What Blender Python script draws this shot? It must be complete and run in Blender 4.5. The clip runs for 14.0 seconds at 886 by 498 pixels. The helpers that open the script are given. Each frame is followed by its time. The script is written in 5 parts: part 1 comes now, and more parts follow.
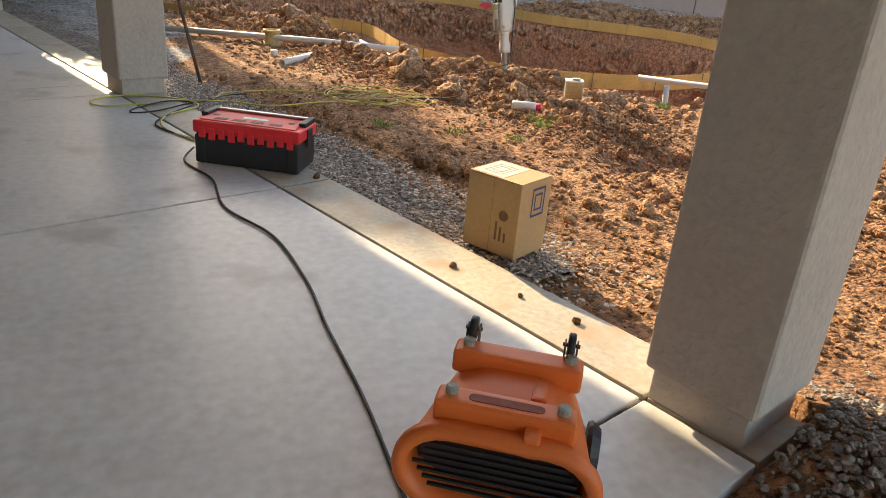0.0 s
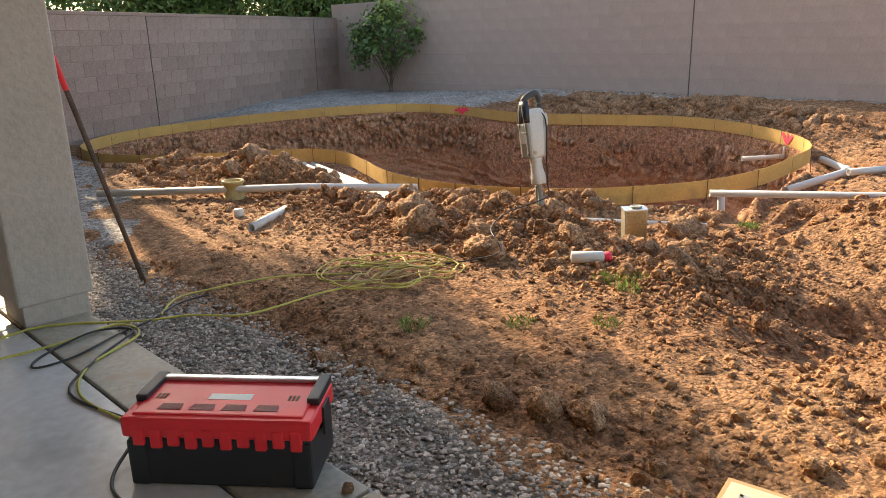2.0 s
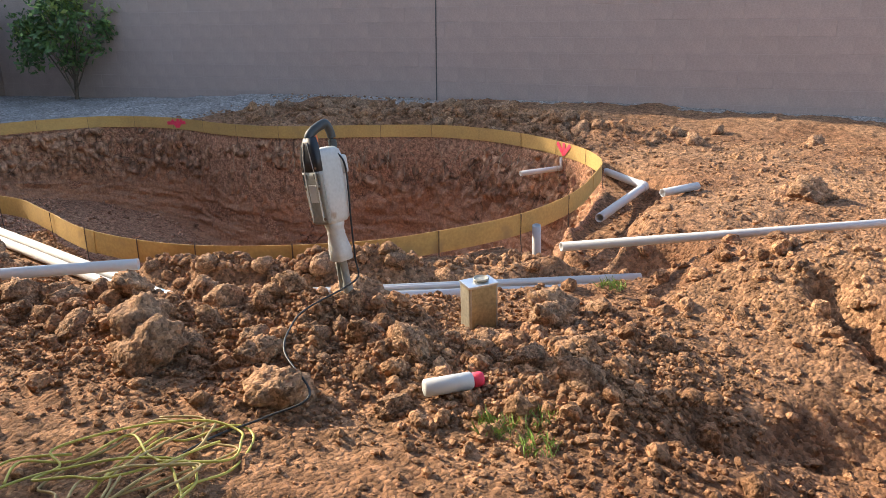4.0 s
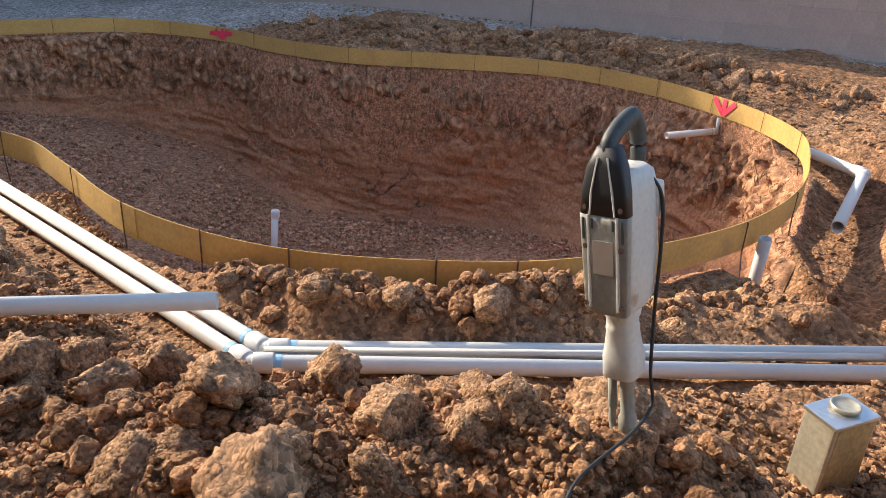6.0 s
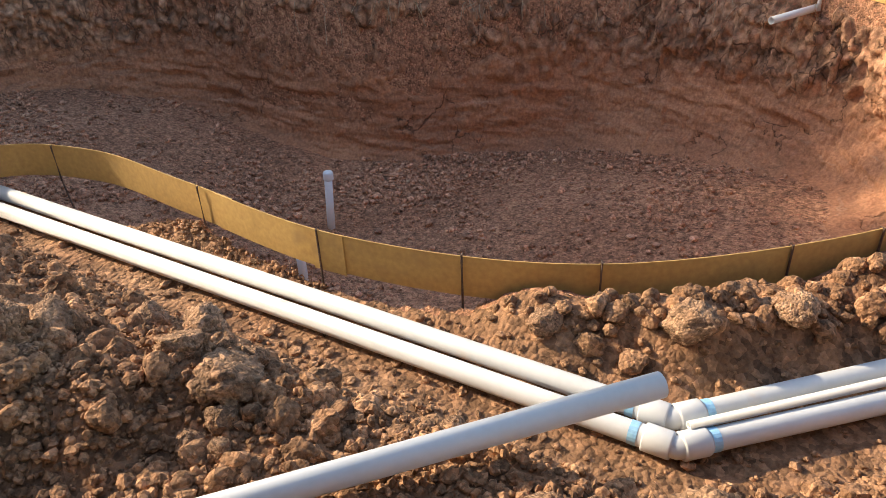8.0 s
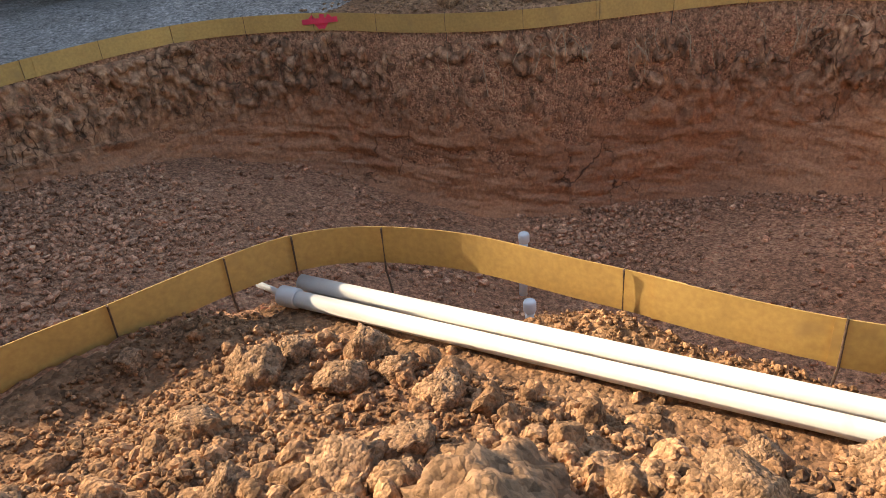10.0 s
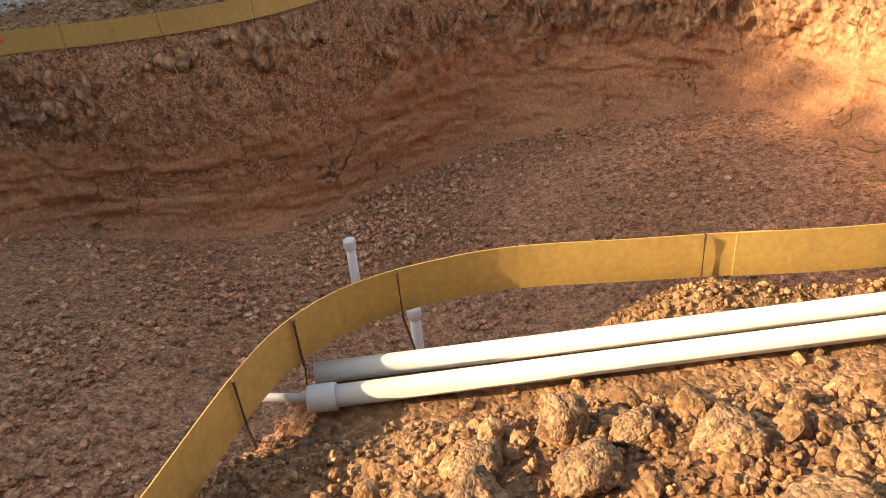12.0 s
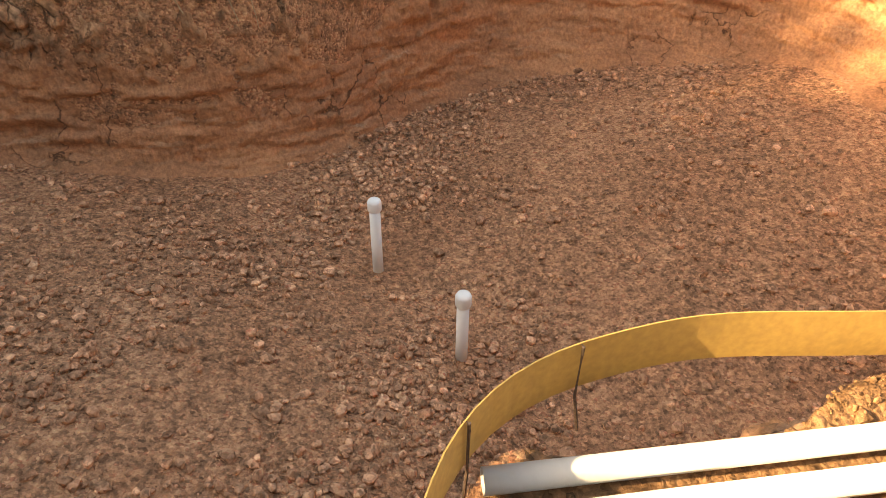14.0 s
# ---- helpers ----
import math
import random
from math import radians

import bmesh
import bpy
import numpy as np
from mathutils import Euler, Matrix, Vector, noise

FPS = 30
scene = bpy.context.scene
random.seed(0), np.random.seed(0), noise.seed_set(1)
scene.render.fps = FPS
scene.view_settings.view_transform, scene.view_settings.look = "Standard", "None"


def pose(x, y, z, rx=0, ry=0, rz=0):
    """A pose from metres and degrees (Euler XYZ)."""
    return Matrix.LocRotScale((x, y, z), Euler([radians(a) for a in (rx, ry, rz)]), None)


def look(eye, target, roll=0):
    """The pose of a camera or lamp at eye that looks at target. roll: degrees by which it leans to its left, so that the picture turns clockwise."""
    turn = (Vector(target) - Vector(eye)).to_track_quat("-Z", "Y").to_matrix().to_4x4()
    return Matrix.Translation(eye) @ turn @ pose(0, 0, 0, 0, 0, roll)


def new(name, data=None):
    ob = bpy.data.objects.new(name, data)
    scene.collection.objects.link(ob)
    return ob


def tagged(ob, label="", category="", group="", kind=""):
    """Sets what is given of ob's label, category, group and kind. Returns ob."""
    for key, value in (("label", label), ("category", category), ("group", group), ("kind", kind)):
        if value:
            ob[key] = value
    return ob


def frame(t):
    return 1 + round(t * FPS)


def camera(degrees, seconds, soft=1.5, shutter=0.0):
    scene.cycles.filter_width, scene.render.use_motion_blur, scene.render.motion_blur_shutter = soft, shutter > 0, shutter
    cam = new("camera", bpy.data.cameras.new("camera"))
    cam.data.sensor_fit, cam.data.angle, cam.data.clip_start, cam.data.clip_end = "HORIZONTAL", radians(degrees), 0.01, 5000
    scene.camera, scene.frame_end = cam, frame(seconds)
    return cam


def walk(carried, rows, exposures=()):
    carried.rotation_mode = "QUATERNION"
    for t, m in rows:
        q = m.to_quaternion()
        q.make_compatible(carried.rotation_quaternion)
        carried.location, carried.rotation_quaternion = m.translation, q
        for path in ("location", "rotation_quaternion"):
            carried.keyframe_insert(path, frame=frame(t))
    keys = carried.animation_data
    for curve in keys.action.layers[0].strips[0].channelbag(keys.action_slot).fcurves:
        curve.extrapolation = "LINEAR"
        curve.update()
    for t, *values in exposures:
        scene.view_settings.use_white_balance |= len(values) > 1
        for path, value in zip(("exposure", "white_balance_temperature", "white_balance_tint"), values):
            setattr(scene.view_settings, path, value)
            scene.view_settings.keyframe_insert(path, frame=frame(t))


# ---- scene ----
cam = camera(62.2, 14.0, 0.7)
PATH = [
    (0, (-0.042, 0.167, 1.177), (0.717, 1.84, 0.387), 5.1),
    (0.2, (-0.02, 0.35, 1.192), (0.789, 2.034, 0.477), 2.5),
    (0.5, (0.08, 0.622, 1.212), (0.779, 2.397, 0.612), -0.2),
    (1, (0.083, 1.05, 1.191), (0.737, 2.832, 0.561), 0.8),
    (1.5, (0.129, 1.415, 1.236), (0.823, 3.182, 0.608), -1.7),
    (2, (0.245, 1.867, 1.246), (1.102, 3.584, 0.682), -1.4),
    (2.5, (0.303, 2.305, 1.27), (1.56, 3.761, 0.722), -1.5),
    (3, (0.506, 2.666, 1.261), (1.923, 3.951, 0.678), -1.5),
    (3.2, (0.591, 2.811, 1.261), (2.005, 4.1, 0.679), -1.2),
    (5.3, (1.341, 4.576, 1.257), (2.811, 5.707, 0.585), 2.0),
    (5.5, (1.382, 4.72, 1.237), (2.841, 5.847, 0.502), 3.0),
    (6, (1.558, 5.159, 1.196), (2.921, 6.381, 0.403), 3.3),
    (6.5, (1.565, 5.544, 1.185), (2.963, 6.68, 0.316), 1.5),
    (7, (1.523, 5.928, 1.194), (2.978, 6.884, 0.207), 0.4),
    (7.5, (1.483, 6.347, 1.199), (2.9, 7.284, 0.143), -1.4),
    (8, (1.353, 6.764, 1.189), (2.77, 7.723, 0.153), -2.6),
    (8.5, (1.275, 7.168, 1.15), (2.685, 8.183, 0.16), -3.2),
    (9, (1.137, 7.589, 1.122), (2.509, 8.706, 0.188), -3.5),
    (9.2, (1.071, 7.75, 1.127), (2.424, 8.905, 0.213), -3.4),
    (11.3, (0.954, 9.218, 1.149), (2.631, 9.693, 0.167), -8.2),
    (11.5, (0.986, 9.36, 1.149), (2.641, 9.868, 0.147), -7.5),
    (12, (1.14, 9.63, 1.123), (2.846, 9.654, 0.079), -6.1),
    (12.5, (1.256, 9.89, 1.155), (2.953, 9.756, 0.106), -1.4),
    (13, (1.427, 9.988, 1.147), (3.101, 9.893, 0.057), 0.5),
    (13.5, (1.627, 10.124, 1.161), (3.207, 10.021, -0.061), 0.8),
    (14, (1.817, 10.205, 1.164), (3.355, 10.048, -0.104), 0.7),
]
LIGHT = [(0, 1.6, 8000, 10), (0.5, 1.42, 8000, 10), (1, 1.44, 8000, 9), (2.5, 1.5, 7400, 10), (3, 1.4, 6900, 10), (5.5, 1.22, 6500, 10), (7, 1.15, 6700, 10), (9, 1.2, 6900, 10), (11.5, 1.5, 8800, 10), (12.5, 1.5, 9500, 10), (14, 2.0, 11000, 10)]
walk(cam, [(t, look(eye, target, roll)) for t, eye, target, roll in PATH], LIGHT)

# ---- world, sun ----
SUN_EL, SUN_HEAD = radians(28), (-0.14, 0.99)
world = bpy.data.worlds.new("sky")
scene.world = world
world.use_nodes = True
wn = world.node_tree.nodes
sky = wn.new("ShaderNodeTexSky")
sky.sky_type, sky.sun_disc, sky.sun_elevation = "NISHITA", False, SUN_EL
sky.sun_rotation = math.atan2(SUN_HEAD[0], SUN_HEAD[1])
world.node_tree.links.new(sky.outputs[0], wn["Background"].inputs[0])
wn["Background"].inputs[1].default_value = 0.153
sun = new("sun", bpy.data.lights.new("sun", "SUN"))
sun.data.energy, sun.data.angle, sun.data.color = 3.8, radians(0.6), (1.0, 0.86, 0.66)
sun.matrix_world = look((SUN_HEAD[0] * 20, SUN_HEAD[1] * 20, 20 * math.tan(SUN_EL)), (0, 0, 0))


# ---- materials ----
def mat(name, base, rough=0.8, metal=0.0, spread=0.15, scale=8.0, fine=60.0, bump=0.2, dist=0.01, spots=None, per=None, coat=0.0):
    """A surface with colour variation at two scales, fine relief, optional spots of a second colour and shade per piece."""
    m = bpy.data.materials.new(name)
    m.use_nodes = True
    t = m.node_tree
    n, l = t.nodes, t.links
    b = n["Principled BSDF"]
    b.inputs["Metallic"].default_value = metal
    b.inputs["Coat Weight"].default_value = coat
    co = n.new("ShaderNodeTexCoord").outputs["Object"]
    big = n.new("ShaderNodeTexNoise")
    big.inputs["Scale"].default_value, big.inputs["Detail"].default_value = scale, 6
    small = n.new("ShaderNodeTexNoise")
    small.inputs["Scale"].default_value, small.inputs["Detail"].default_value = fine, 5
    for q in (big, small):
        l.new(co, q.inputs["Vector"])
    ramp = n.new("ShaderNodeValToRGB")
    lo = [c * (1 - spread) for c in base]
    hi = [min(1, c * (1 + spread)) for c in base]
    ramp.color_ramp.elements[0].position, ramp.color_ramp.elements[1].position = 0.3, 0.7
    ramp.color_ramp.elements[0].color, ramp.color_ramp.elements[1].color = (*lo, 1), (*hi, 1)
    l.new(big.outputs["Fac"], ramp.inputs["Fac"])
    mix = n.new("ShaderNodeMix")
    mix.data_type, mix.blend_type = "RGBA", "OVERLAY"
    mix.inputs["Factor"].default_value = min(1.0, spread * 3)
    l.new(ramp.outputs["Color"], mix.inputs["A"])
    l.new(small.outputs["Fac"], mix.inputs["B"])
    colour = mix.outputs["Result"]
    if spots:
        tint, lim, size = spots
        sp = n.new("ShaderNodeTexNoise")
        sp.inputs["Scale"].default_value, sp.inputs["Detail"].default_value = size, 7
        l.new(co, sp.inputs["Vector"])
        r2 = n.new("ShaderNodeValToRGB")
        r2.color_ramp.elements[0].position, r2.color_ramp.elements[1].position = lim, lim + 0.12
        l.new(sp.outputs["Fac"], r2.inputs["Fac"])
        m2 = n.new("ShaderNodeMix")
        m2.data_type = "RGBA"
        l.new(r2.outputs["Color"], m2.inputs["Factor"])
        l.new(colour, m2.inputs["A"])
        m2.inputs["B"].default_value = (*tint, 1)
        colour = m2.outputs["Result"]
    if per:
        src = n.new("ShaderNodeObjectInfo").outputs["Random"] if per[0] == "object" else n.new("ShaderNodeNewGeometry").outputs["Random Per Island"]
        hsv = n.new("ShaderNodeHueSaturation")
        rng = n.new("ShaderNodeMapRange")
        rng.inputs["To Min"].default_value, rng.inputs["To Max"].default_value = 1 - per[1], 1 + per[1]
        l.new(src, rng.inputs["Value"])
        l.new(rng.outputs["Result"], hsv.inputs["Value"])
        l.new(colour, hsv.inputs["Color"])
        colour = hsv.outputs["Color"]
    l.new(colour, b.inputs["Base Color"])
    rr = n.new("ShaderNodeMapRange")
    rr.inputs["To Min"].default_value, rr.inputs["To Max"].default_value = max(0.02, rough - 0.12), min(1, rough + 0.1)
    l.new(big.outputs["Fac"], rr.inputs["Value"])
    l.new(rr.outputs["Result"], b.inputs["Roughness"])
    if bump:
        bp = n.new("ShaderNodeBump")
        bp.inputs["Strength"].default_value, bp.inputs["Distance"].default_value = bump, dist
        l.new(small.outputs["Fac"], bp.inputs["Height"])
        l.new(bp.outputs["Normal"], b.inputs["Normal"])
    return m


def soil_mat(name, light, dark, crumb=55.0, big=1.1, dist=0.012, layers=None, per=None):
    """Dry dug soil: two tones in patches, grain, and crumbs of their own tint and relief; layers: the tone of the bed below a height."""
    m = bpy.data.materials.new(name)
    m.use_nodes = True
    t = m.node_tree
    n, l = t.nodes, t.links
    b = n["Principled BSDF"]
    b.inputs["Roughness"].default_value = 0.95
    b.inputs["Specular IOR Level"].default_value = 0.2
    co = n.new("ShaderNodeTexCoord").outputs["Object"]

    def tex(scale, detail=6, rough=0.6):
        q = n.new("ShaderNodeTexNoise")
        q.inputs["Scale"].default_value, q.inputs["Detail"].default_value, q.inputs["Roughness"].default_value = scale, detail, rough
        l.new(co, q.inputs["Vector"])
        return q.outputs["Fac"]

    def blend(fac, a, c, kind="MIX"):
        q = n.new("ShaderNodeMix")
        q.data_type, q.blend_type = "RGBA", kind
        for key, val in (("Factor", fac), ("A", a), ("B", c)):
            if isinstance(val, (int, float)):
                q.inputs[key].default_value = val
            elif isinstance(val, tuple):
                q.inputs[key].default_value = (*val, 1)
            else:
                l.new(val, q.inputs[key])
        return q.outputs["Result"]

    def step(src, lo, hi):
        q = n.new("ShaderNodeMapRange")
        q.inputs["From Min"].default_value, q.inputs["From Max"].default_value = lo, hi
        l.new(src, q.inputs["Value"])
        return q.outputs["Result"]

    patch, grain, fine = tex(big), tex(crumb * 0.3, 9, 0.72), tex(crumb * 2.2, 3)
    cell = n.new("ShaderNodeTexVoronoi")
    cell.inputs["Scale"].default_value = crumb
    warp = n.new("ShaderNodeVectorMath")
    warp.operation = "MULTIPLY_ADD"
    col = n.new("ShaderNodeTexNoise")
    col.inputs["Scale"].default_value = crumb * 0.5
    l.new(co, col.inputs["Vector"])
    l.new(col.outputs["Color"], warp.inputs[0])
    warp.inputs[1].default_value = (1.2 / crumb,) * 3
    l.new(co, warp.inputs[2])
    l.new(warp.outputs[0], cell.inputs["Vector"])
    colour = blend(step(patch, 0.38, 0.62), light, dark)
    if layers:
        low, z0, z1 = layers
        sep = n.new("ShaderNodeSeparateXYZ")
        l.new(co, sep.inputs[0])
        wob = n.new("ShaderNodeMath")
        wob.operation = "MULTIPLY_ADD"
        l.new(tex(2.4), wob.inputs[0])
        wob.inputs[1].default_value = 0.5
        l.new(sep.outputs["Z"], wob.inputs[2])
        colour = blend(step(wob.outputs[0], z0 + 0.25, z1 + 0.25), low, colour)
    colour = blend(0.85, colour, step(grain, 0.25, 0.75), "OVERLAY")
    colour = blend(0.55, colour, step(cell.outputs["Color"], 0.0, 1.0), "OVERLAY")
    if per:
        hsv, rng = n.new("ShaderNodeHueSaturation"), n.new("ShaderNodeMapRange")
        rng.inputs["To Min"].default_value, rng.inputs["To Max"].default_value = 1 - per[1], 1 + per[1]
        l.new(n.new("ShaderNodeObjectInfo").outputs["Random"] if per[0] == "object" else n.new("ShaderNodeNewGeometry").outputs["Random Per Island"], rng.inputs["Value"])
        l.new(rng.outputs["Result"], hsv.inputs["Value"])
        l.new(colour, hsv.inputs["Color"])
        colour = hsv.outputs["Color"]
    l.new(colour, b.inputs["Base Color"])
    h1, h2 = n.new("ShaderNodeMath"), n.new("ShaderNodeMath")
    h1.operation, h2.operation = "MULTIPLY_ADD", "MULTIPLY_ADD"
    l.new(cell.outputs["Distance"], h1.inputs[0])
    h1.inputs[1].default_value = -0.55
    l.new(grain, h1.inputs[2])
    l.new(fine, h2.inputs[0])
    h2.inputs[1].default_value = 0.2
    l.new(h1.outputs[0], h2.inputs[2])
    bp = n.new("ShaderNodeBump")
    bp.inputs["Strength"].default_value, bp.inputs["Distance"].default_value = 1.0, dist
    l.new(h2.outputs[0], bp.inputs["Height"])
    l.new(bp.outputs["Normal"], b.inputs["Normal"])
    return m


def clay_mat():
    """A freshly dug clay face: crumbly flakes and cracks above, scraped beds with pale streaks below."""
    m = bpy.data.materials.new("pit_wall_clay")
    m.use_nodes = True
    t = m.node_tree
    n, l = t.nodes, t.links
    b = n["Principled BSDF"]
    b.inputs["Roughness"].default_value = 0.93
    b.inputs["Specular IOR Level"].default_value = 0.25
    co = n.new("ShaderNodeTexCoord").outputs["Object"]

    def scaled(vec, wobble=0.0):
        src = co
        if wobble:
            w, a = n.new("ShaderNodeTexNoise"), n.new("ShaderNodeVectorMath")
            w.inputs["Scale"].default_value, w.inputs["Detail"].default_value = 7.0, 4
            l.new(co, w.inputs["Vector"])
            a.operation = "MULTIPLY_ADD"
            l.new(w.outputs["Color"], a.inputs[0])
            a.inputs[1].default_value = (wobble,) * 3
            l.new(co, a.inputs[2])
            src = a.outputs[0]
        q = n.new("ShaderNodeVectorMath")
        q.operation = "MULTIPLY"
        l.new(src, q.inputs[0])
        q.inputs[1].default_value = vec
        return q.outputs[0]

    def tex(vec, detail=6, rough=0.6, wobble=0.0):
        q = n.new("ShaderNodeTexNoise")
        q.inputs["Scale"].default_value, q.inputs["Detail"].default_value, q.inputs["Roughness"].default_value = 1.0, detail, rough
        l.new(scaled(vec, wobble), q.inputs["Vector"])
        return q.outputs["Fac"]

    def cells(vec, feature="F1", out="Distance", wobble=0.1):
        q = n.new("ShaderNodeTexVoronoi")
        q.feature = feature
        q.inputs["Scale"].default_value = 1.0
        l.new(scaled(vec, wobble), q.inputs["Vector"])
        return q.outputs[out]

    def step(src, lo, hi, a=0.0, c=1.0):
        q = n.new("ShaderNodeMapRange")
        for key, val in (("From Min", lo), ("From Max", hi), ("To Min", a), ("To Max", c)):
            q.inputs[key].default_value = val
        l.new(src, q.inputs["Value"])
        return q.outputs["Result"]

    def calc(op, a, c):
        q = n.new("ShaderNodeMath")
        q.operation = op
        for k, val in enumerate((a, c)):
            if isinstance(val, (int, float)):
                q.inputs[k].default_value = val
            else:
                l.new(val, q.inputs[k])
        return q.outputs[0]

    def blend(fac, a, c, kind="MIX"):
        q = n.new("ShaderNodeMix")
        q.data_type, q.blend_type = "RGBA", kind
        for key, val in (("Factor", fac), ("A", a), ("B", c)):
            if isinstance(val, (int, float)):
                q.inputs[key].default_value = val
            elif isinstance(val, tuple):
                q.inputs[key].default_value = (*val, 1)
            else:
                l.new(val, q.inputs[key])
        return q.outputs["Result"]

    sep = n.new("ShaderNodeSeparateXYZ")
    l.new(co, sep.inputs[0])
    height = calc("ADD", sep.outputs["Z"], calc("MULTIPLY", tex((1.6, 1.6, 1.6)), 0.55))
    above = step(height, -0.52, -0.28)
    patch = step(tex((1.3, 1.3, 2.2)), 0.38, 0.62)
    colour = blend(above, blend(patch, (0.53, 0.25, 0.13), (0.44, 0.205, 0.11)), blend(patch, (0.53, 0.285, 0.16), (0.42, 0.22, 0.125)))
    beds = tex((2.4, 2.4, 19), 8, 0.66, 0.10)
    colour = blend(calc("MULTIPLY", calc("SUBTRACT", 1.0, above), 0.24), colour, step(beds, 0.25, 0.75), "OVERLAY")
    streak = calc("MULTIPLY", step(tex((2.3, 2.3, 34), 5, 0.5, 0.09), 0.62, 0.68), calc("SUBTRACT", 1.0, above))
    colour = blend(calc("MULTIPLY", streak, 0.28), colour, (0.60, 0.40, 0.27))
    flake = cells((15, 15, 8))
    grain = tex((42, 42, 34), 8, 0.7)
    colour = blend(0.5, colour, step(grain, 0.25, 0.75), "OVERLAY")
    # flake rims darkened in colour, standing for shade in the creases
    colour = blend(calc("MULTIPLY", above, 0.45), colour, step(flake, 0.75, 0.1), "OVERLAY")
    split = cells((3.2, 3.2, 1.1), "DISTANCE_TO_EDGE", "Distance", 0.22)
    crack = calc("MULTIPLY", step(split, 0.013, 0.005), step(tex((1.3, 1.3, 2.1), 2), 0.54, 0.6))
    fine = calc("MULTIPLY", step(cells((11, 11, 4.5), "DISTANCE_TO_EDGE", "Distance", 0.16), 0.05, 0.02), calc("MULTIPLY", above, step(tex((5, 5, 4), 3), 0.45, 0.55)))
    # the shade inside cracks and gaps is painted on as near-black
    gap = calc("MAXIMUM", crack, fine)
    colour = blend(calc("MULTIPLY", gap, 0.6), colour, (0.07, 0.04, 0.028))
    l.new(colour, b.inputs["Base Color"])
    relief = calc("ADD", calc("MULTIPLY", grain, 0.45), calc("MULTIPLY", calc("SUBTRACT", 1.0, flake), calc("ADD", 0.12, calc("MULTIPLY", above, 0.55))))
    relief = calc("ADD", relief, calc("MULTIPLY", beds, calc("MULTIPLY", calc("SUBTRACT", 1.0, above), 0.4)))
    relief = calc("SUBTRACT", relief, calc("MULTIPLY", gap, 0.9))
    bp = n.new("ShaderNodeBump")
    bp.inputs["Strength"].default_value, bp.inputs["Distance"].default_value = 1.0, 0.035
    l.new(relief, bp.inputs["Height"])
    l.new(bp.outputs["Normal"], b.inputs["Normal"])
    return m


SOIL = soil_mat("soil", (0.37, 0.205, 0.11), (0.27, 0.135, 0.07), 48, 1.1, 0.028)
PITFLOOR = soil_mat("pit_floor_soil", (0.54, 0.275, 0.158), (0.43, 0.21, 0.118), 70, 0.9, 0.026)
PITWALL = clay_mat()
GREYSOIL = soil_mat("grey_grit", (0.40, 0.355, 0.32), (0.31, 0.27, 0.235), 60, 1.5, 0.016)
CLOD = soil_mat("clod_soil", (0.40, 0.24, 0.14), (0.31, 0.175, 0.10), 9, 0.7, 0.013, None, ("object", 0.14))
CRUMB = soil_mat("crumb_soil", (0.38, 0.215, 0.115), (0.28, 0.145, 0.075), 90, 1.1, 0.010, None, ("island", 0.3))
STONE = soil_mat("stone_crumb", (0.52, 0.28, 0.168), (0.42, 0.215, 0.127), 60, 1.1, 0.004, None, ("island", 0.28))
PEBBLE = mat("pebble", (0.36, 0.31, 0.265), 0.85, spread=0.2, scale=30, fine=120, bump=0.2, dist=0.001, per=("island", 0.6))
GRAVEL_BED = soil_mat("gravel_bed", (0.27, 0.225, 0.19), (0.20, 0.165, 0.135), 80, 2.0, 0.012)
CONCRETE = mat("concrete", (0.60, 0.585, 0.55), 0.40, spread=0.12, scale=1.3, fine=24, bump=0.06, dist=0.004, spots=((0.40, 0.38, 0.35), 0.58, 2.2))
CONCRETE_DUSTY = mat("dusty_concrete", (0.40, 0.36, 0.285), 0.6, spread=0.14, scale=2.0, fine=40, bump=0.1, dist=0.004, spots=((0.38, 0.27, 0.17), 0.54, 5))
JOINT = mat("joint_gap", (0.10, 0.09, 0.08), 0.95)
STUCCO = mat("stucco", (0.46, 0.405, 0.355), 0.92, spread=0.06, scale=3, fine=38, bump=0.55, dist=0.012)
CEILING = mat("soffit_paint", (0.72, 0.66, 0.58), 0.9, spread=0.05)
BLOCK = mat("block_paint", (0.43, 0.315, 0.265), 0.93, spread=0.08, scale=4, fine=70, bump=0.4, dist=0.004, per=("object", 0.025))
BLOCK_OLD = mat("weathered_block_paint", (0.34, 0.24, 0.2), 0.93, spread=0.16, scale=2.2, fine=60, bump=0.4, dist=0.004, per=("object", 0.09))
MORTAR_OLD = mat("dark_mortar", (0.28, 0.20, 0.168), 0.95, spread=0.1, fine=90)
TIN = mat("dull_tin", (0.44, 0.40, 0.31), 0.42, metal=0.45, spread=0.12, scale=9, fine=70, bump=0.1, dist=0.002, spots=((0.42, 0.32, 0.18), 0.58, 8))
# amber label; its dark patches paint the shade on the side facing from the sun
TINLABEL_SHADED = mat("shaded_label", (0.46, 0.34, 0.16), 0.5, metal=0.2, spread=0.2, scale=6, spots=((0.035, 0.03, 0.025), 0.52, 7))
MORTAR = mat("mortar", (0.45, 0.335, 0.285), 0.95, spread=0.06, fine=90)
BOARD = mat("form_board", (0.55, 0.34, 0.105), 0.75, spread=0.1, scale=3, fine=50, bump=0.12, dist=0.003, spots=((0.43, 0.27, 0.10), 0.6, 4), per=("object", 0.06))
STEEL = mat("rusty_steel", (0.14, 0.09, 0.065), 0.8, metal=0.4, spread=0.3, fine=120, bump=0.3, dist=0.002)
PVC = mat("white_pvc", (0.61, 0.605, 0.585), 0.45, spread=0.03, scale=6, fine=60, bump=0.02, dist=0.002, spots=((0.62, 0.52, 0.42), 0.64, 7))
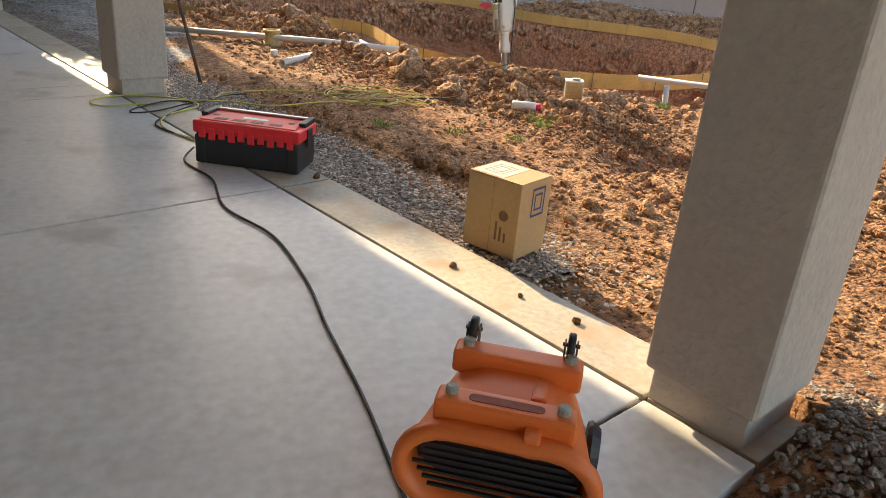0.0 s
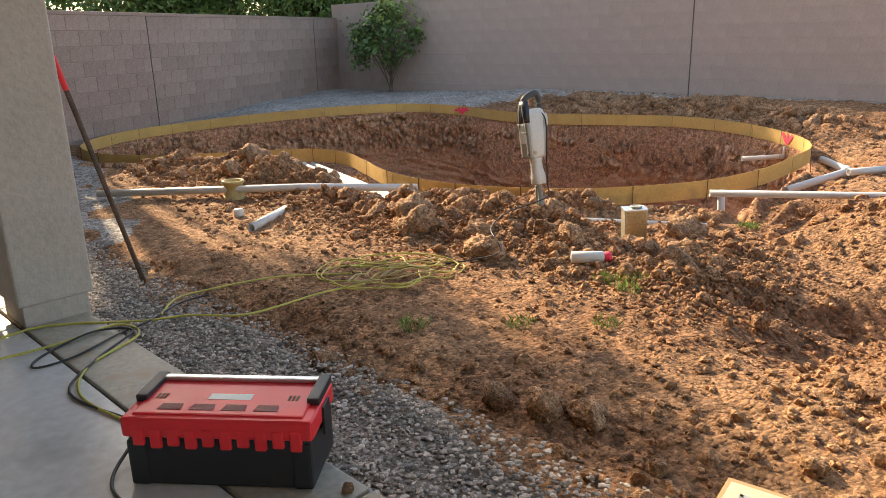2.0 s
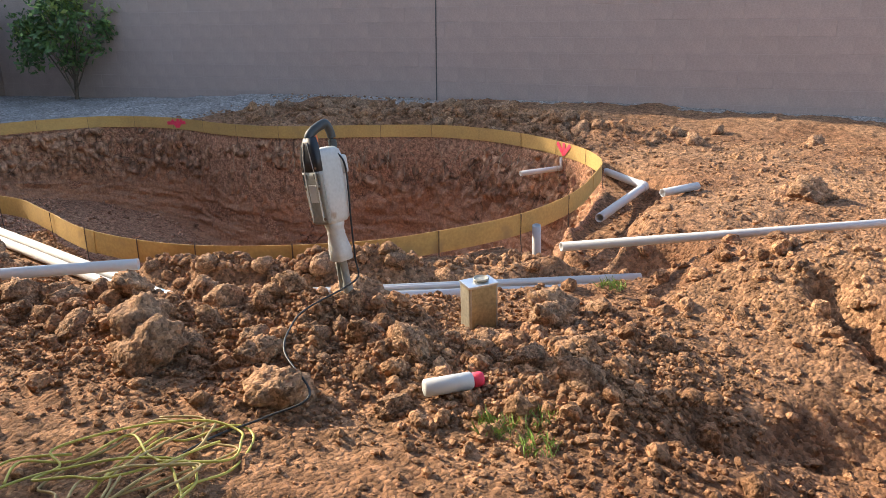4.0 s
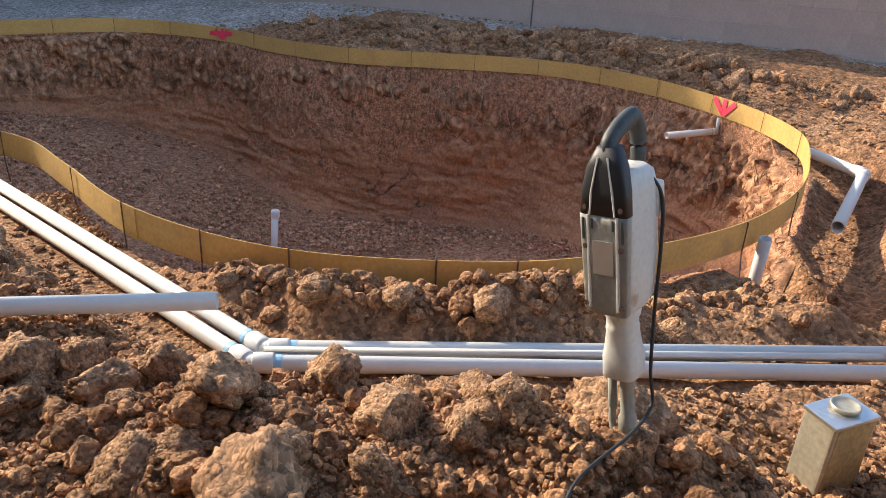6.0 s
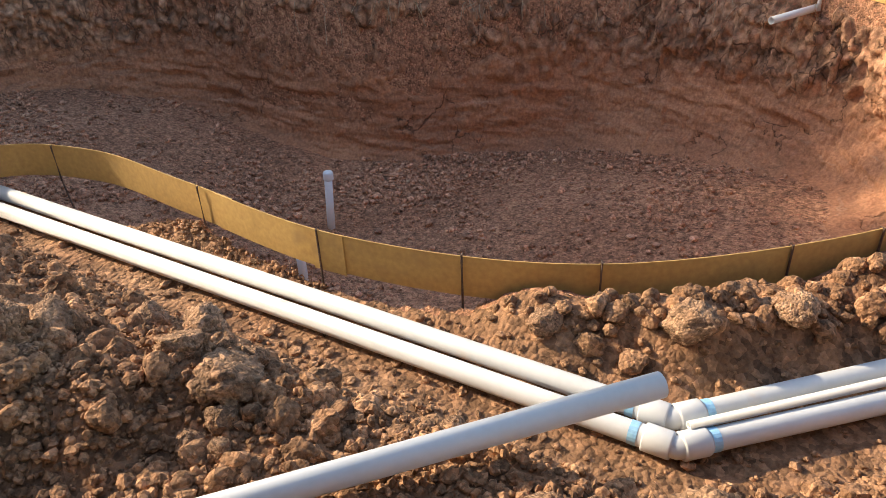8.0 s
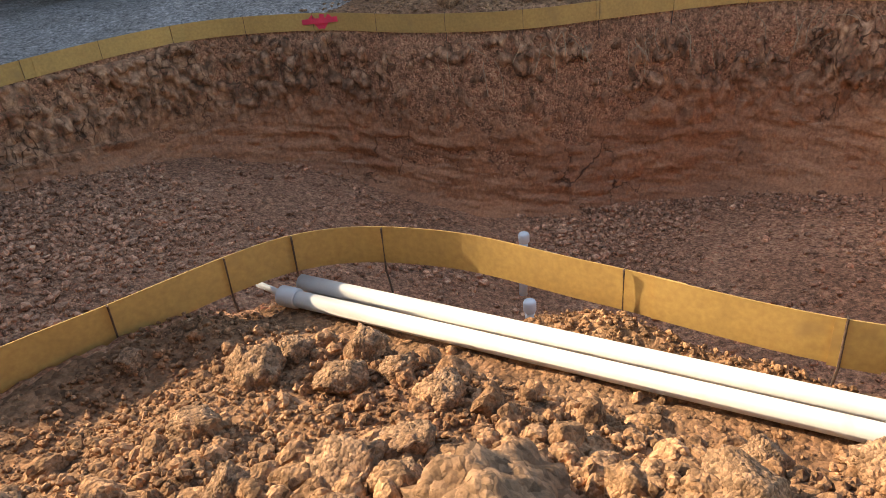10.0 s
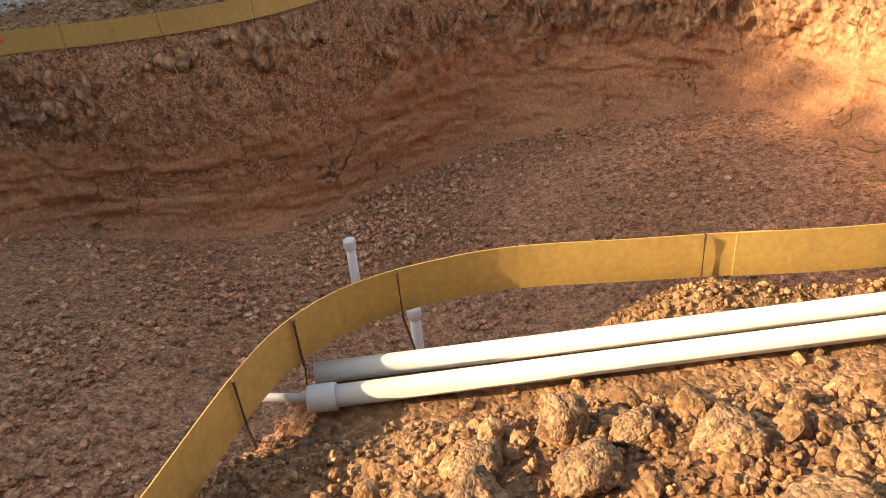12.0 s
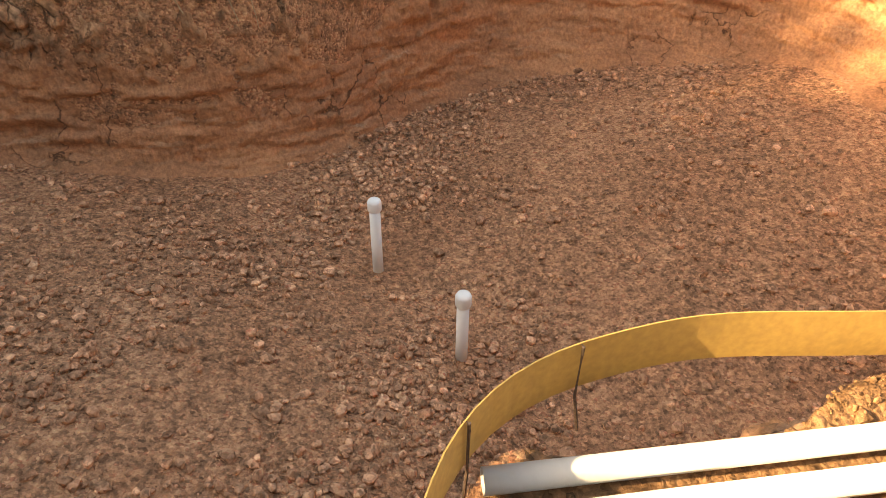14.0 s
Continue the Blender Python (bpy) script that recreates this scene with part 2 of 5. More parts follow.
# lighter copy of the pipe white, its colour lifted for the shaded pit
PVC_BRIGHT = mat("bright_white_pvc", (0.80, 0.80, 0.79), 0.4, spread=0.03, scale=6, fine=60, bump=0.02, dist=0.002)
BLUE = mat("blue_primer", (0.30, 0.55, 0.75), 0.4, spread=0.15)
PALE_INK = mat("faded_blue_ink", (0.33, 0.37, 0.40), 0.8)
PINK = mat("pink_paint", (0.95, 0.06, 0.12), 0.7, spread=0.12, fine=90)
REDPLAST = mat("red_plastic", (0.82, 0.03, 0.04), 0.42, spread=0.06, fine=200, bump=0.05, dist=0.002)
BLACKPLAST = mat("black_plastic", (0.018, 0.018, 0.02), 0.5, spread=0.1, fine=200, bump=0.08, dist=0.002, spots=((0.06, 0.045, 0.035), 0.66, 9))
ALU = mat("aluminium", (0.62, 0.63, 0.64), 0.35, metal=0.9, spread=0.05)
CARD = mat("cardboard", (0.46, 0.305, 0.155), 0.88, spread=0.05, scale=5, fine=60, bump=0.1, dist=0.003)
PAPER = mat("paper_label", (0.58, 0.52, 0.38), 0.7, spread=0.06, scale=12, fine=80, bump=0.05, dist=0.002)
TAPE = mat("cardboard_edge", (0.34, 0.21, 0.11), 0.9)
NAVY = mat("navy_ink", (0.045, 0.06, 0.16), 0.8)
INK = mat("brown_ink", (0.17, 0.10, 0.055), 0.85)
ORANGE = mat("orange_plastic", (0.78, 0.17, 0.035), 0.5, spread=0.06, scale=6, fine=150, bump=0.1, dist=0.003)
TOOLGREY = mat("tool_grey", (0.60, 0.59, 0.55), 0.5, spread=0.08, fine=80, bump=0.1, dist=0.002, spots=((0.40, 0.31, 0.23), 0.62, 14))
TOOLDARK = mat("tool_dark", (0.045, 0.05, 0.05), 0.55, spread=0.1)
TOOLMID = mat("tool_olive", (0.29, 0.285, 0.25), 0.55, spread=0.1)
YELLOW = mat("yellow_cord", (0.52, 0.46, 0.09), 0.5, spread=0.1)
CORD = mat("black_cord", (0.02, 0.02, 0.02), 0.5, spread=0.1)
TANPLAST = mat("tan_plastic", (0.45, 0.33, 0.13), 0.6, spread=0.1)
LEAF = mat("leaf", (0.075, 0.13, 0.03), 0.55, spread=0.3, scale=3, fine=20, bump=0, per=("island", 0.4))
LEAFY = mat("leaf_yellow", (0.24, 0.30, 0.07), 0.55, spread=0.3, scale=3, fine=20, bump=0, per=("island", 0.4))
BARK = mat("bark", (0.14, 0.10, 0.07), 0.9, spread=0.3, fine=40, bump=0.6, dist=0.01)
GRASS = mat("grass_blade", (0.21, 0.32, 0.07), 0.6, spread=0.3, bump=0, per=("island", 0.42))
ROOT = mat("dry_root", (0.42, 0.30, 0.18), 0.9, spread=0.2)
ROOFTILE = mat("roof_tile", (0.35, 0.22, 0.16), 0.9, spread=0.2)


# ---- mesh helpers ----
def link(name, me, material, parent=None, label=""):
    ob = new(name, me)
    if material and not me.materials:
        me.materials.append(material)
    if parent:
        ob.parent = parent
    if label:
        ob["label"] = label
    return ob


def part(name, bm, material, parent=None, label="", smooth=False):
    """Link a bmesh as one mesh object under a thing."""
    me = bpy.data.meshes.new(name)
    bmesh.ops.recalc_face_normals(bm, faces=bm.faces)
    if smooth:
        for f in bm.faces:
            f.smooth = True
    bm.to_mesh(me)
    bm.free()
    return link(name, me, material, parent, label)


def thing(name, label, category, m=None, group="", kind=""):
    ob = new(name)
    if m is not None:
        ob.matrix_world = m
    return tagged(ob, label, category, group, kind)


def box(bm, x0, x1, y0, y1, z0, z1, bevel=0.0, seg=2, m=None):
    r = bmesh.ops.create_cube(bm, size=1)
    bmesh.ops.transform(bm, matrix=Matrix.Translation(((x0 + x1) / 2, (y0 + y1) / 2, (z0 + z1) / 2)) @ Matrix.Diagonal((x1 - x0, y1 - y0, z1 - z0, 1)), verts=r["verts"])
    out = r["verts"]
    if bevel:
        e = list({e for v in r["verts"] for e in v.link_edges})
        q = bmesh.ops.bevel(bm, geom=e, offset=bevel, segments=seg, affect="EDGES", profile=0.6)
        out = list({v for f in q["faces"] for v in f.verts} | {v for v in out if v.is_valid})
    if m is not None:
        bmesh.ops.transform(bm, matrix=m, verts=out)
    return out


def rings(bm, profile, seg=24, m=None, cap=True):
    """A turned shape from (radius, z) pairs."""
    rows = []
    for r, z in profile:
        rows.append([bm.verts.new((r * math.cos(a), r * math.sin(a), z)) for a in (2 * math.pi * k / seg for k in range(seg))])
    for a, b in zip(rows, rows[1:]):
        for k in range(seg):
            bm.faces.new((a[k], a[(k + 1) % seg], b[(k + 1) % seg], b[k]))
    if cap:
        bm.faces.new(rows[0][::-1])
        bm.faces.new(rows[-1])
    if m is not None:
        bmesh.ops.transform(bm, matrix=m, verts=[v for row in rows for v in row])


def prism(bm, outline, z0, z1, m=None, bevel=0.0):
    """An extruded outline of (x, y) points."""
    a = [bm.verts.new((x, y, z0)) for x, y in outline]
    b = [bm.verts.new((x, y, z1)) for x, y in outline]
    n = len(outline)
    bm.faces.new(a[::-1])
    top = bm.faces.new(b)
    for k in range(n):
        bm.faces.new((a[k], a[(k + 1) % n], b[(k + 1) % n], b[k]))
    vs = a + b
    if bevel:
        q = bmesh.ops.bevel(bm, geom=list(top.edges), offset=bevel, segments=2, affect="EDGES")
        vs = list({v for f in q["faces"] for v in f.verts} | {v for v in vs if v.is_valid})
    if m is not None:
        bmesh.ops.transform(bm, matrix=m, verts=vs)


def spline(pts, per=12, closed=False):
    """A smooth line through pts (Catmull-Rom)."""
    p = [Vector(q) for q in pts]
    n, out = len(p), []
    for i in range(n if closed else n - 1):
        g = lambda k: p[k % n] if closed else p[max(0, min(n - 1, k))]
        a, b, c, d = g(i - 1), g(i), g(i + 1), g(i + 2)
        for s in range(per):
            t = s / per
            out.append(0.5 * ((2 * b) + (c - a) * t + (2 * a - 5 * b + 4 * c - d) * t * t + (3 * b - a - 3 * c + d) * t ** 3))
    if not closed:
        out.append(p[-1])
    return out


def tube(bm, line, radius, seg=8, cap=True, inner=0.0):
    """A round tube along a line of points; inner: the radius of its open bore at the ends."""
    rows = []
    line = [Vector(q) for q in line]
    for i, q in enumerate(line):
        d = (line[min(i + 1, len(line) - 1)] - line[max(i - 1, 0)]).normalized()
        side = d.cross((0, 0, 1))
        if side.length < 1e-3:
            side = Vector((1, 0, 0))
        side.normalize()
        up = side.cross(d)
        rows.append([bm.verts.new(q + radius * (math.cos(a) * side + math.sin(a) * up)) for a in (2 * math.pi * k / seg for k in range(seg))])
        if i in (0, len(line) - 1) and inner:
            s = 1 if i == 0 else -1
            lip = [bm.verts.new(q + inner * (math.cos(a) * side + math.sin(a) * up)) for a in (2 * math.pi * k / seg for k in range(seg))]
            deep = [bm.verts.new(q + s * d * 0.12 + inner * (math.cos(a) * side + math.sin(a) * up)) for a in (2 * math.pi * k / seg for k in range(seg))]
            for k in range(seg):
                j = (k + 1) % seg
                bm.faces.new((rows[-1][k], rows[-1][j], lip[j], lip[k]))
                bm.faces.new((lip[k], lip[j], deep[j], deep[k]))
            bm.faces.new(deep)
    for a, b in zip(rows, rows[1:]):
        for k in range(seg):
            bm.faces.new((a[k], a[(k + 1) % seg], b[(k + 1) % seg], b[k]))
    if cap and not inner:
        bm.faces.new(rows[0][::-1])
        bm.faces.new(rows[-1])


def along(a, b, m0=None):
    """The pose at a whose z axis points to b."""
    d = Vector(b) - Vector(a)
    return Matrix.Translation(a) @ d.to_track_quat("Z", "Y").to_matrix().to_4x4()


def sheet(name, v, f, material, parent=None, smooth=True):
    """A mesh from numpy arrays of vertices and equal-sided faces."""
    me = bpy.data.meshes.new(name)
    k = f.shape[1]
    me.vertices.add(len(v))
    me.vertices.foreach_set("co", v.astype(np.float32).ravel())
    me.loops.add(f.size)
    me.loops.foreach_set("vertex_index", f.astype(np.int32).ravel())
    me.polygons.add(len(f))
    me.polygons.foreach_set("loop_start", np.arange(0, f.size, k, dtype=np.int32))
    me.polygons.foreach_set("use_smooth", np.full(len(f), smooth))
    me.update(calc_edges=True)
    return link(name, me, material, parent)


# ---- fields ----
def vnoise(x, y, seed):
    """Smooth value noise, -1 to 1, on arrays."""
    xi, yi = np.floor(x).astype(np.int64), np.floor(y).astype(np.int64)
    fx, fy = x - xi, y - yi
    fx, fy = fx * fx * fx * (fx * (6 * fx - 15) + 10), fy * fy * fy * (fy * (6 * fy - 15) + 10)

    def h(a, b):
        k = (a * 374761393 + b * 668265263 + seed * 974711) & 0xFFFFFFFF
        k = ((k ^ (k >> 13)) * 1274126177) & 0xFFFFFFFF
        return ((k ^ (k >> 16)) & 0xFFFF) / 32767.5 - 1

    a, b, c, d = h(xi, yi), h(xi + 1, yi), h(xi, yi + 1), h(xi + 1, yi + 1)
    return (a + (b - a) * fx) * (1 - fy) + (c + (d - c) * fx) * fy


def fbm(x, y, size, octaves, seed, gain=0.5):
    s, amp, total = 0.0, 1.0, 0.0
    for k in range(octaves):
        s = s + amp * vnoise(x / size * 2 ** k, y / size * 2 ** k, seed + 7 * k)
        total += amp
        amp *= gain
    return s / total


def crumbs(x, y, size, seed):
    """Distance to the nearest of scattered centres, in cells of that size: rounded lumps with creases between."""
    x, y = x / size, y / size
    xi, yi = np.floor(x).astype(np.int64), np.floor(y).astype(np.int64)
    best = np.full(np.shape(x), 9.0)

    def h(a, b, k):
        k = (a * 374761393 + b * 668265263 + (seed + k) * 974711) & 0xFFFFFFFF
        k = ((k ^ (k >> 13)) * 1274126177) & 0xFFFFFFFF
        return ((k ^ (k >> 16)) & 0xFFFF) / 65535.0

    for i in (-1, 0, 1):
        for j in (-1, 0, 1):
            a, b = xi + i, yi + j
            best = np.minimum(best, np.hypot(a + h(a, b, 0) - x, b + h(a, b, 1) - y))
    return best


def smooth01(t):
    t = np.clip(t, 0, 1)
    return t * t * (3 - 2 * t)


def line_dist(x, y, pts):
    """Distance to a polyline, and the share of its length at the nearest point."""
    best, share = np.full(np.shape(x), 1e9), np.zeros(np.shape(x))
    for i in range(len(pts) - 1):
        (ax, ay), (bx, by) = pts[i][:2], pts[i + 1][:2]
        dx, dy = bx - ax, by - ay
        t = np.clip(((x - ax) * dx + (y - ay) * dy) / (dx * dx + dy * dy), 0, 1)
        d = np.hypot(x - ax - t * dx, y - ay - t * dy)
        share = np.where(d < best, (i + t) / (len(pts) - 1), share)
        best = np.minimum(best, d)
    return best, share


# The pool's outline: a freeform kidney, clockwise from its deep end
def smooth_rise(x, y):
    """How far the yard and the form climb towards the far fence."""
    return 0.1 * smooth01((np.asarray(x, float) + 0.35 * (np.asarray(y, float) - 8) - 3.8) / 2.7)


def far_side(x, y, z):
    """A point of the outline drawn on the level, set back onto the climbing far side."""
    up = float(smooth_rise(x, y))
    k = 1 - up / 1.2
    return (1.4 + (x - 1.4) * k, 6.0 + (y - 6.0) * k, z + up)


POOL = spline([far_side(*q) for q in ((6.55, 6.45, 0), (5.75, 6.27, 0), (4.96, 6.28, 0), (4.29, 6.46, 0), (3.76, 6.73, 0), (3.15, 7.41, 0), (2.9, 8.2, 0), (2.92, 9.0, 0), (2.93, 9.6, 0), (2.7, 10.07, 0),
               (2.0, 10.345, 0), (1.2, 10.67, 0), (0.52, 11.3, 0), (0.34, 12.2, 0), (0.75, 13.1, 0), (1.6, 13.88, 0), (2.9, 14.42, 0), (4.46, 14.58, 0), (5.75, 14.26, 0), (6.38, 13.3, 0),
               (6.5, 12.15, 0), (6.78, 11.25, 0), (7.5, 10.4, 0), (8.1, 9.55, 0), (8.2, 8.55, 0), (7.83, 7.46, 0), (7.25, 6.77, 0))], 8, True)
POOL_XY = np.array([(q.x, q.y) for q in POOL])


def pool_dist(x, y):
    """Signed distance to the pool's outline, positive inside."""
    d, _ = line_dist(x, y, [tuple(q) for q in np.vstack([POOL_XY, POOL_XY[:1]])])
    inside = np.zeros(np.shape(x), bool)
    n = len(POOL_XY)
    for i in range(n):
        (ax, ay), (bx, by) = POOL_XY[i], POOL_XY[(i + 1) % n]
        if ay != by:
            inside ^= ((ay > y) != (by > y)) & (x < (bx - ax) * (y - ay) / (by - ay) + ax)
    return np.where(inside, d, -d)


# The house's axes: U along the patio's edge, V outwards into the yard
UX, UY, VX, VY, OX, OY = -0.3195, 0.9476, 0.9476, 0.3195, 0.594, 3.508
HOUSE = Matrix(((VX, UX, 0, OX), (VY, UY, 0, OY), (0, 0, 1, 0), (0, 0, 0, 1)))   # local x = V, y = U
EDGE = 0.283
RIDGE = [(1.2, 9.7), (1.65, 8.9), (1.95, 8.1), (2.1, 7.1), (2.42, 6.3), (2.85, 5.6), (3.3, 5.05), (3.05, 4.6)]
FAR_RIDGE = [(6.85, 12.0), (7.55, 10.6), (8.15, 9.25), (8.3, 8.1), (8.0, 7.25)]
TRENCH = [(2.66, 10.1), (2.68, 7.0), (4.75, 5.2)]
DITCH = [(0.15, 7.2), (0.7, 6.1), (1.0, 5.2), (1.25, 4.4), (1.6, 3.8), (1.7, 3.0)]
CUT = [(6.9, 6.75), (6.5, 6.15), (5.6, 6.05), (5.15, 5.75)]


def pit_floor(x, y):
    return np.clip(-1.55 - 0.152 * (x - 4.85) + 0.183 * (y - 10.24), -1.58, -0.76) + 0.15 * np.maximum(0, 9.6 - y)


def steep(x, y):
    """How far the dug side leans into the pit, as a share: nearly upright along the shallow end."""
    return 1 - 0.58 * smooth01((np.asarray(y, float) - 9.0) / 1.1)


def lip(x, y):
    """How far the pit's crumbling lip lies outside the form, along the near side."""
    return (0.03 + 0.14 * smooth01((y - 9.1) / 0.25) + 0.035 * fbm(x, y, 0.3, 3, 91)) * smooth01((3.3 - x) / 0.3) * smooth01((y - 7.55) / 0.35) * smooth01((10.0 - y) / 0.3)


def ground_z(x, y):
    """The height of the yard's soil."""
    x, y = np.asarray(x, float), np.asarray(y, float)
    v = (x - OX) * VX + (y - OY) * VY
    rise = smooth_rise(x, y)
    z = -0.045 + 0.8 * rise + 0.025 * fbm(x, y, 1.5, 3, 11)
    near = smooth01((v - 1.0) / 0.8)
    z = z + near * (0.05 * fbm(x, y, 0.7, 3, 23) + 0.028 * np.abs(fbm(x, y, 0.14, 3, 27)) + 0.010 * fbm(x, y, 0.075, 2, 29))
    # rising ground towards the far fence and the heaps beyond the trench
    fence = (x - 9.35) * VX + (y - 10.9) * VY
    z = z + 0.18 * smooth01((fence + 2.6) / 2.2) * smooth01((17.5 - y) / 5.0) * (0.85 + 0.15 * np.clip((y - 4) / 6, 0, 1))
    for cx, cy, r, h in ((5.05, 3.5, 0.42, 0.40), (4.72, 3.42, 0.3, 0.22), (6.2, 3.1, 0.8, 0.28), (4.6, 4.5, 0.42, 0.22), (6.9, 4.3, 1.3, 0.12), (4.5, 4.0, 0.42, 0.2), (4.35, 3.3, 0.5, 0.16), (5.5, 5.1, 0.4, 0.1), (3.6, 2.3, 0.9, 0.10), (1.65, 1.12, 0.33, 0.19), (2.95, 3.2, 0.35, 0.1)):
        q = np.hypot(x - cx, y - cy) / r
        z = z + h * np.exp(-q * q) * (1 + 0.25 * fbm(x, y, 0.35, 3, 31))
    q = np.hypot((x - 3.25) / 0.55, (y - 3.75) / 0.3)
    z = z - 0.17 * np.exp(-q * q)
    d, s = line_dist(x, y, [(3.0, 4.32), (3.4, 4.05), (3.72, 3.72), (3.8, 3.5)])
    z = z - 0.10 * np.exp(-(d / 0.12) ** 2) * (0.8 + 0.8 * fbm(x, y, 0.3, 3, 61))
    d, s = line_dist(x, y, [(4.32, 4.2), (4.05, 3.88)])
    z = z - 0.15 * np.exp(-(d / 0.06) ** 2)
    d, s = line_dist(x, y, RIDGE)
    lump = fbm(x, y, 0.28, 4, 41)
    z = z + (0.13 + 0.13 * lump) * np.exp(-(d / 0.36) ** 2) * (1 - 0.6 * smooth01((s - 0.72) / 0.1))
    d, s = line_dist(x, y, [(0.37, 8.5), (1.86, 7.69), (2.62, 7.06)])
    w = smooth01((0.34 - d) / 0.2)
    z = z * (1 - w) + np.minimum(z, 0.005) * w
    d, s = line_dist(x, y, FAR_RIDGE)
    z = z + (0.10 + 0.08 * lump) * np.exp(-(d / 0.4) ** 2)
    d, s = line_dist(x, y, DITCH)
    z = z - 0.09 * np.exp(-((d - 0.05) / 0.13) ** 2) * (0.6 + 0.8 * fbm(x, y, 0.4, 2, 51))
    p = pool_dist(x, y)
    # the shelf round the pool and the pipe trench
    side = smooth01((7.5 - x - 0.35 * (y - 8)) / 1.5) * smooth01((10.6 - y) / 0.6)
    shelf = -0.17 + rise + 0.035 * lump
    w = smooth01((p + 0.75) / 0.45) * side
    z = z * (1 - w) + shelf * w
    w2 = smooth01((p + 0.4) / 0.25) * (1 - side)
    z = z * (1 - w2) + (-0.13 + rise + 0.04 * lump) * w2
    d, s = line_dist(x, y, TRENCH)
    w = smooth01((0.36 - d) / 0.2)
    z = z * (1 - w) + (-0.205 + 0.015 * lump) * w
    # the crumbling bank between pool and trench
    d, s = line_dist(x, y, [(2.98, 7.5), (3.1, 7.15), (3.52, 6.68), (4.1, 6.32)])
    z = z + (0.15 + 0.06 * lump) * np.exp(-(d / 0.17) ** 2) * (1 - 0.8 * smooth01((s - 0.85) / 0.15))
    q = np.hypot((x - 2.83) / 0.07, (y - 8.72) / 0.42)
    z = z + (0.075 + 0.05 * lump) * np.exp(-q * q)
    q = np.hypot(x - 3.4, y - 5.42) / 0.3
    w = np.exp(-q * q)
    z = z * (1 - w) - 0.1 * w
    d, s = line_dist(x, y, CUT)
    w = smooth01((0.3 - d) / 0.2)
    z = z * (1 - w) + (-0.16 - 0.16 * s) * w
    d, s = line_dist(x, y, [(5.5, 6.6), (4.95, 6.1), (4.85, 5.75)])
    w = smooth01((0.28 - d) / 0.15)
    z = z * (1 - w) + (-0.42 + 0.05 * lump) * w
    # the pit, its sides hidden behind the pit wall
    fl = pit_floor(x, y) + 0.03 * fbm(x, y, 0.8, 3, 81) + 0.012 * fbm(x, y, 0.12, 2, 83)
    fl = fl - 0.2 * (1 - smooth01((p / steep(x, y) - 0.26) / 0.2))
    z = z + (fl - z) * smooth01((p + 0.02 + lip(x, y)) / 0.1)
    # under the slab and the gravel strip
    u = (x - OX) * UX + (y - OY) * UY
    corner = (u < -2.44) & (v > -0.58)
    z = np.where((v < EDGE + 0.55) & (u > -1.25), np.minimum(z, -0.065), z)
    z = np.where((v < EDGE + 0.02) & ~corner, -0.16, z)
    z = z * smooth01((60 - np.hypot(x, y)) / 20)
    return z


# ---- ground ----
def axis(lo, hi, a, b, step):
    """Coordinates, close together between a and b, wider apart further out."""
    mid = list(np.arange(a, b, step))
    left, right, s = [a], [b], step
    while left[-1] > lo:
        s *= 1.25
        left.append(left[-1] - s)
    s = step
    while right[-1] < hi:
        s *= 1.25
        right.append(right[-1] + s)
    return np.array(left[:0:-1] + mid + right)


gx, gy = axis(-900, 900, 0.3, 9.3, 0.026), axis(-900, 900, 2.2, 14.8, 0.026)
X, Y = np.meshgrid(gx, gy, indexing="ij")
Z = ground_z(X, Y)
ni, nj = X.shape
idx = np.arange(ni * nj).reshape(ni, nj)
quads = np.stack([idx[:-1, :-1], idx[1:, :-1], idx[1:, 1:], idx[:-1, 1:]], -1).reshape(-1, 4)
ground = sheet("ground", np.stack([X, Y, Z], -1).reshape(-1, 3), quads, SOIL)
ground.data.materials.append(PITFLOOR)
ground.data.materials.append(GREYSOIL)
CX, CY = (X[:-1, :-1] + X[1:, 1:]) / 2, (Y[:-1, :-1] + Y[1:, 1:]) / 2
wob = 0.5 * fbm(CX, CY, 0.9, 4, 131)
to_fence = (CX - 9.35) * VX + (CY - 10.9) * VY
grey = (CY - 12.6 + wob - 0.5 * np.clip(6 - CX, -2, 4) * 0.2 > 0) | ((CX < 0.35 + wob) & (CY > 7.0)) | (to_fence > -0.75 + wob)
slot = np.where(pool_dist(CX, CY) > -0.06, 1, np.where(grey, 2, 0)).astype(np.int32)
ground.data.polygons.foreach_set("material_index", slot.ravel())
tagged(ground, "bare reddish brown dug soil with an excavated pool pit", "ground", kind="structure")



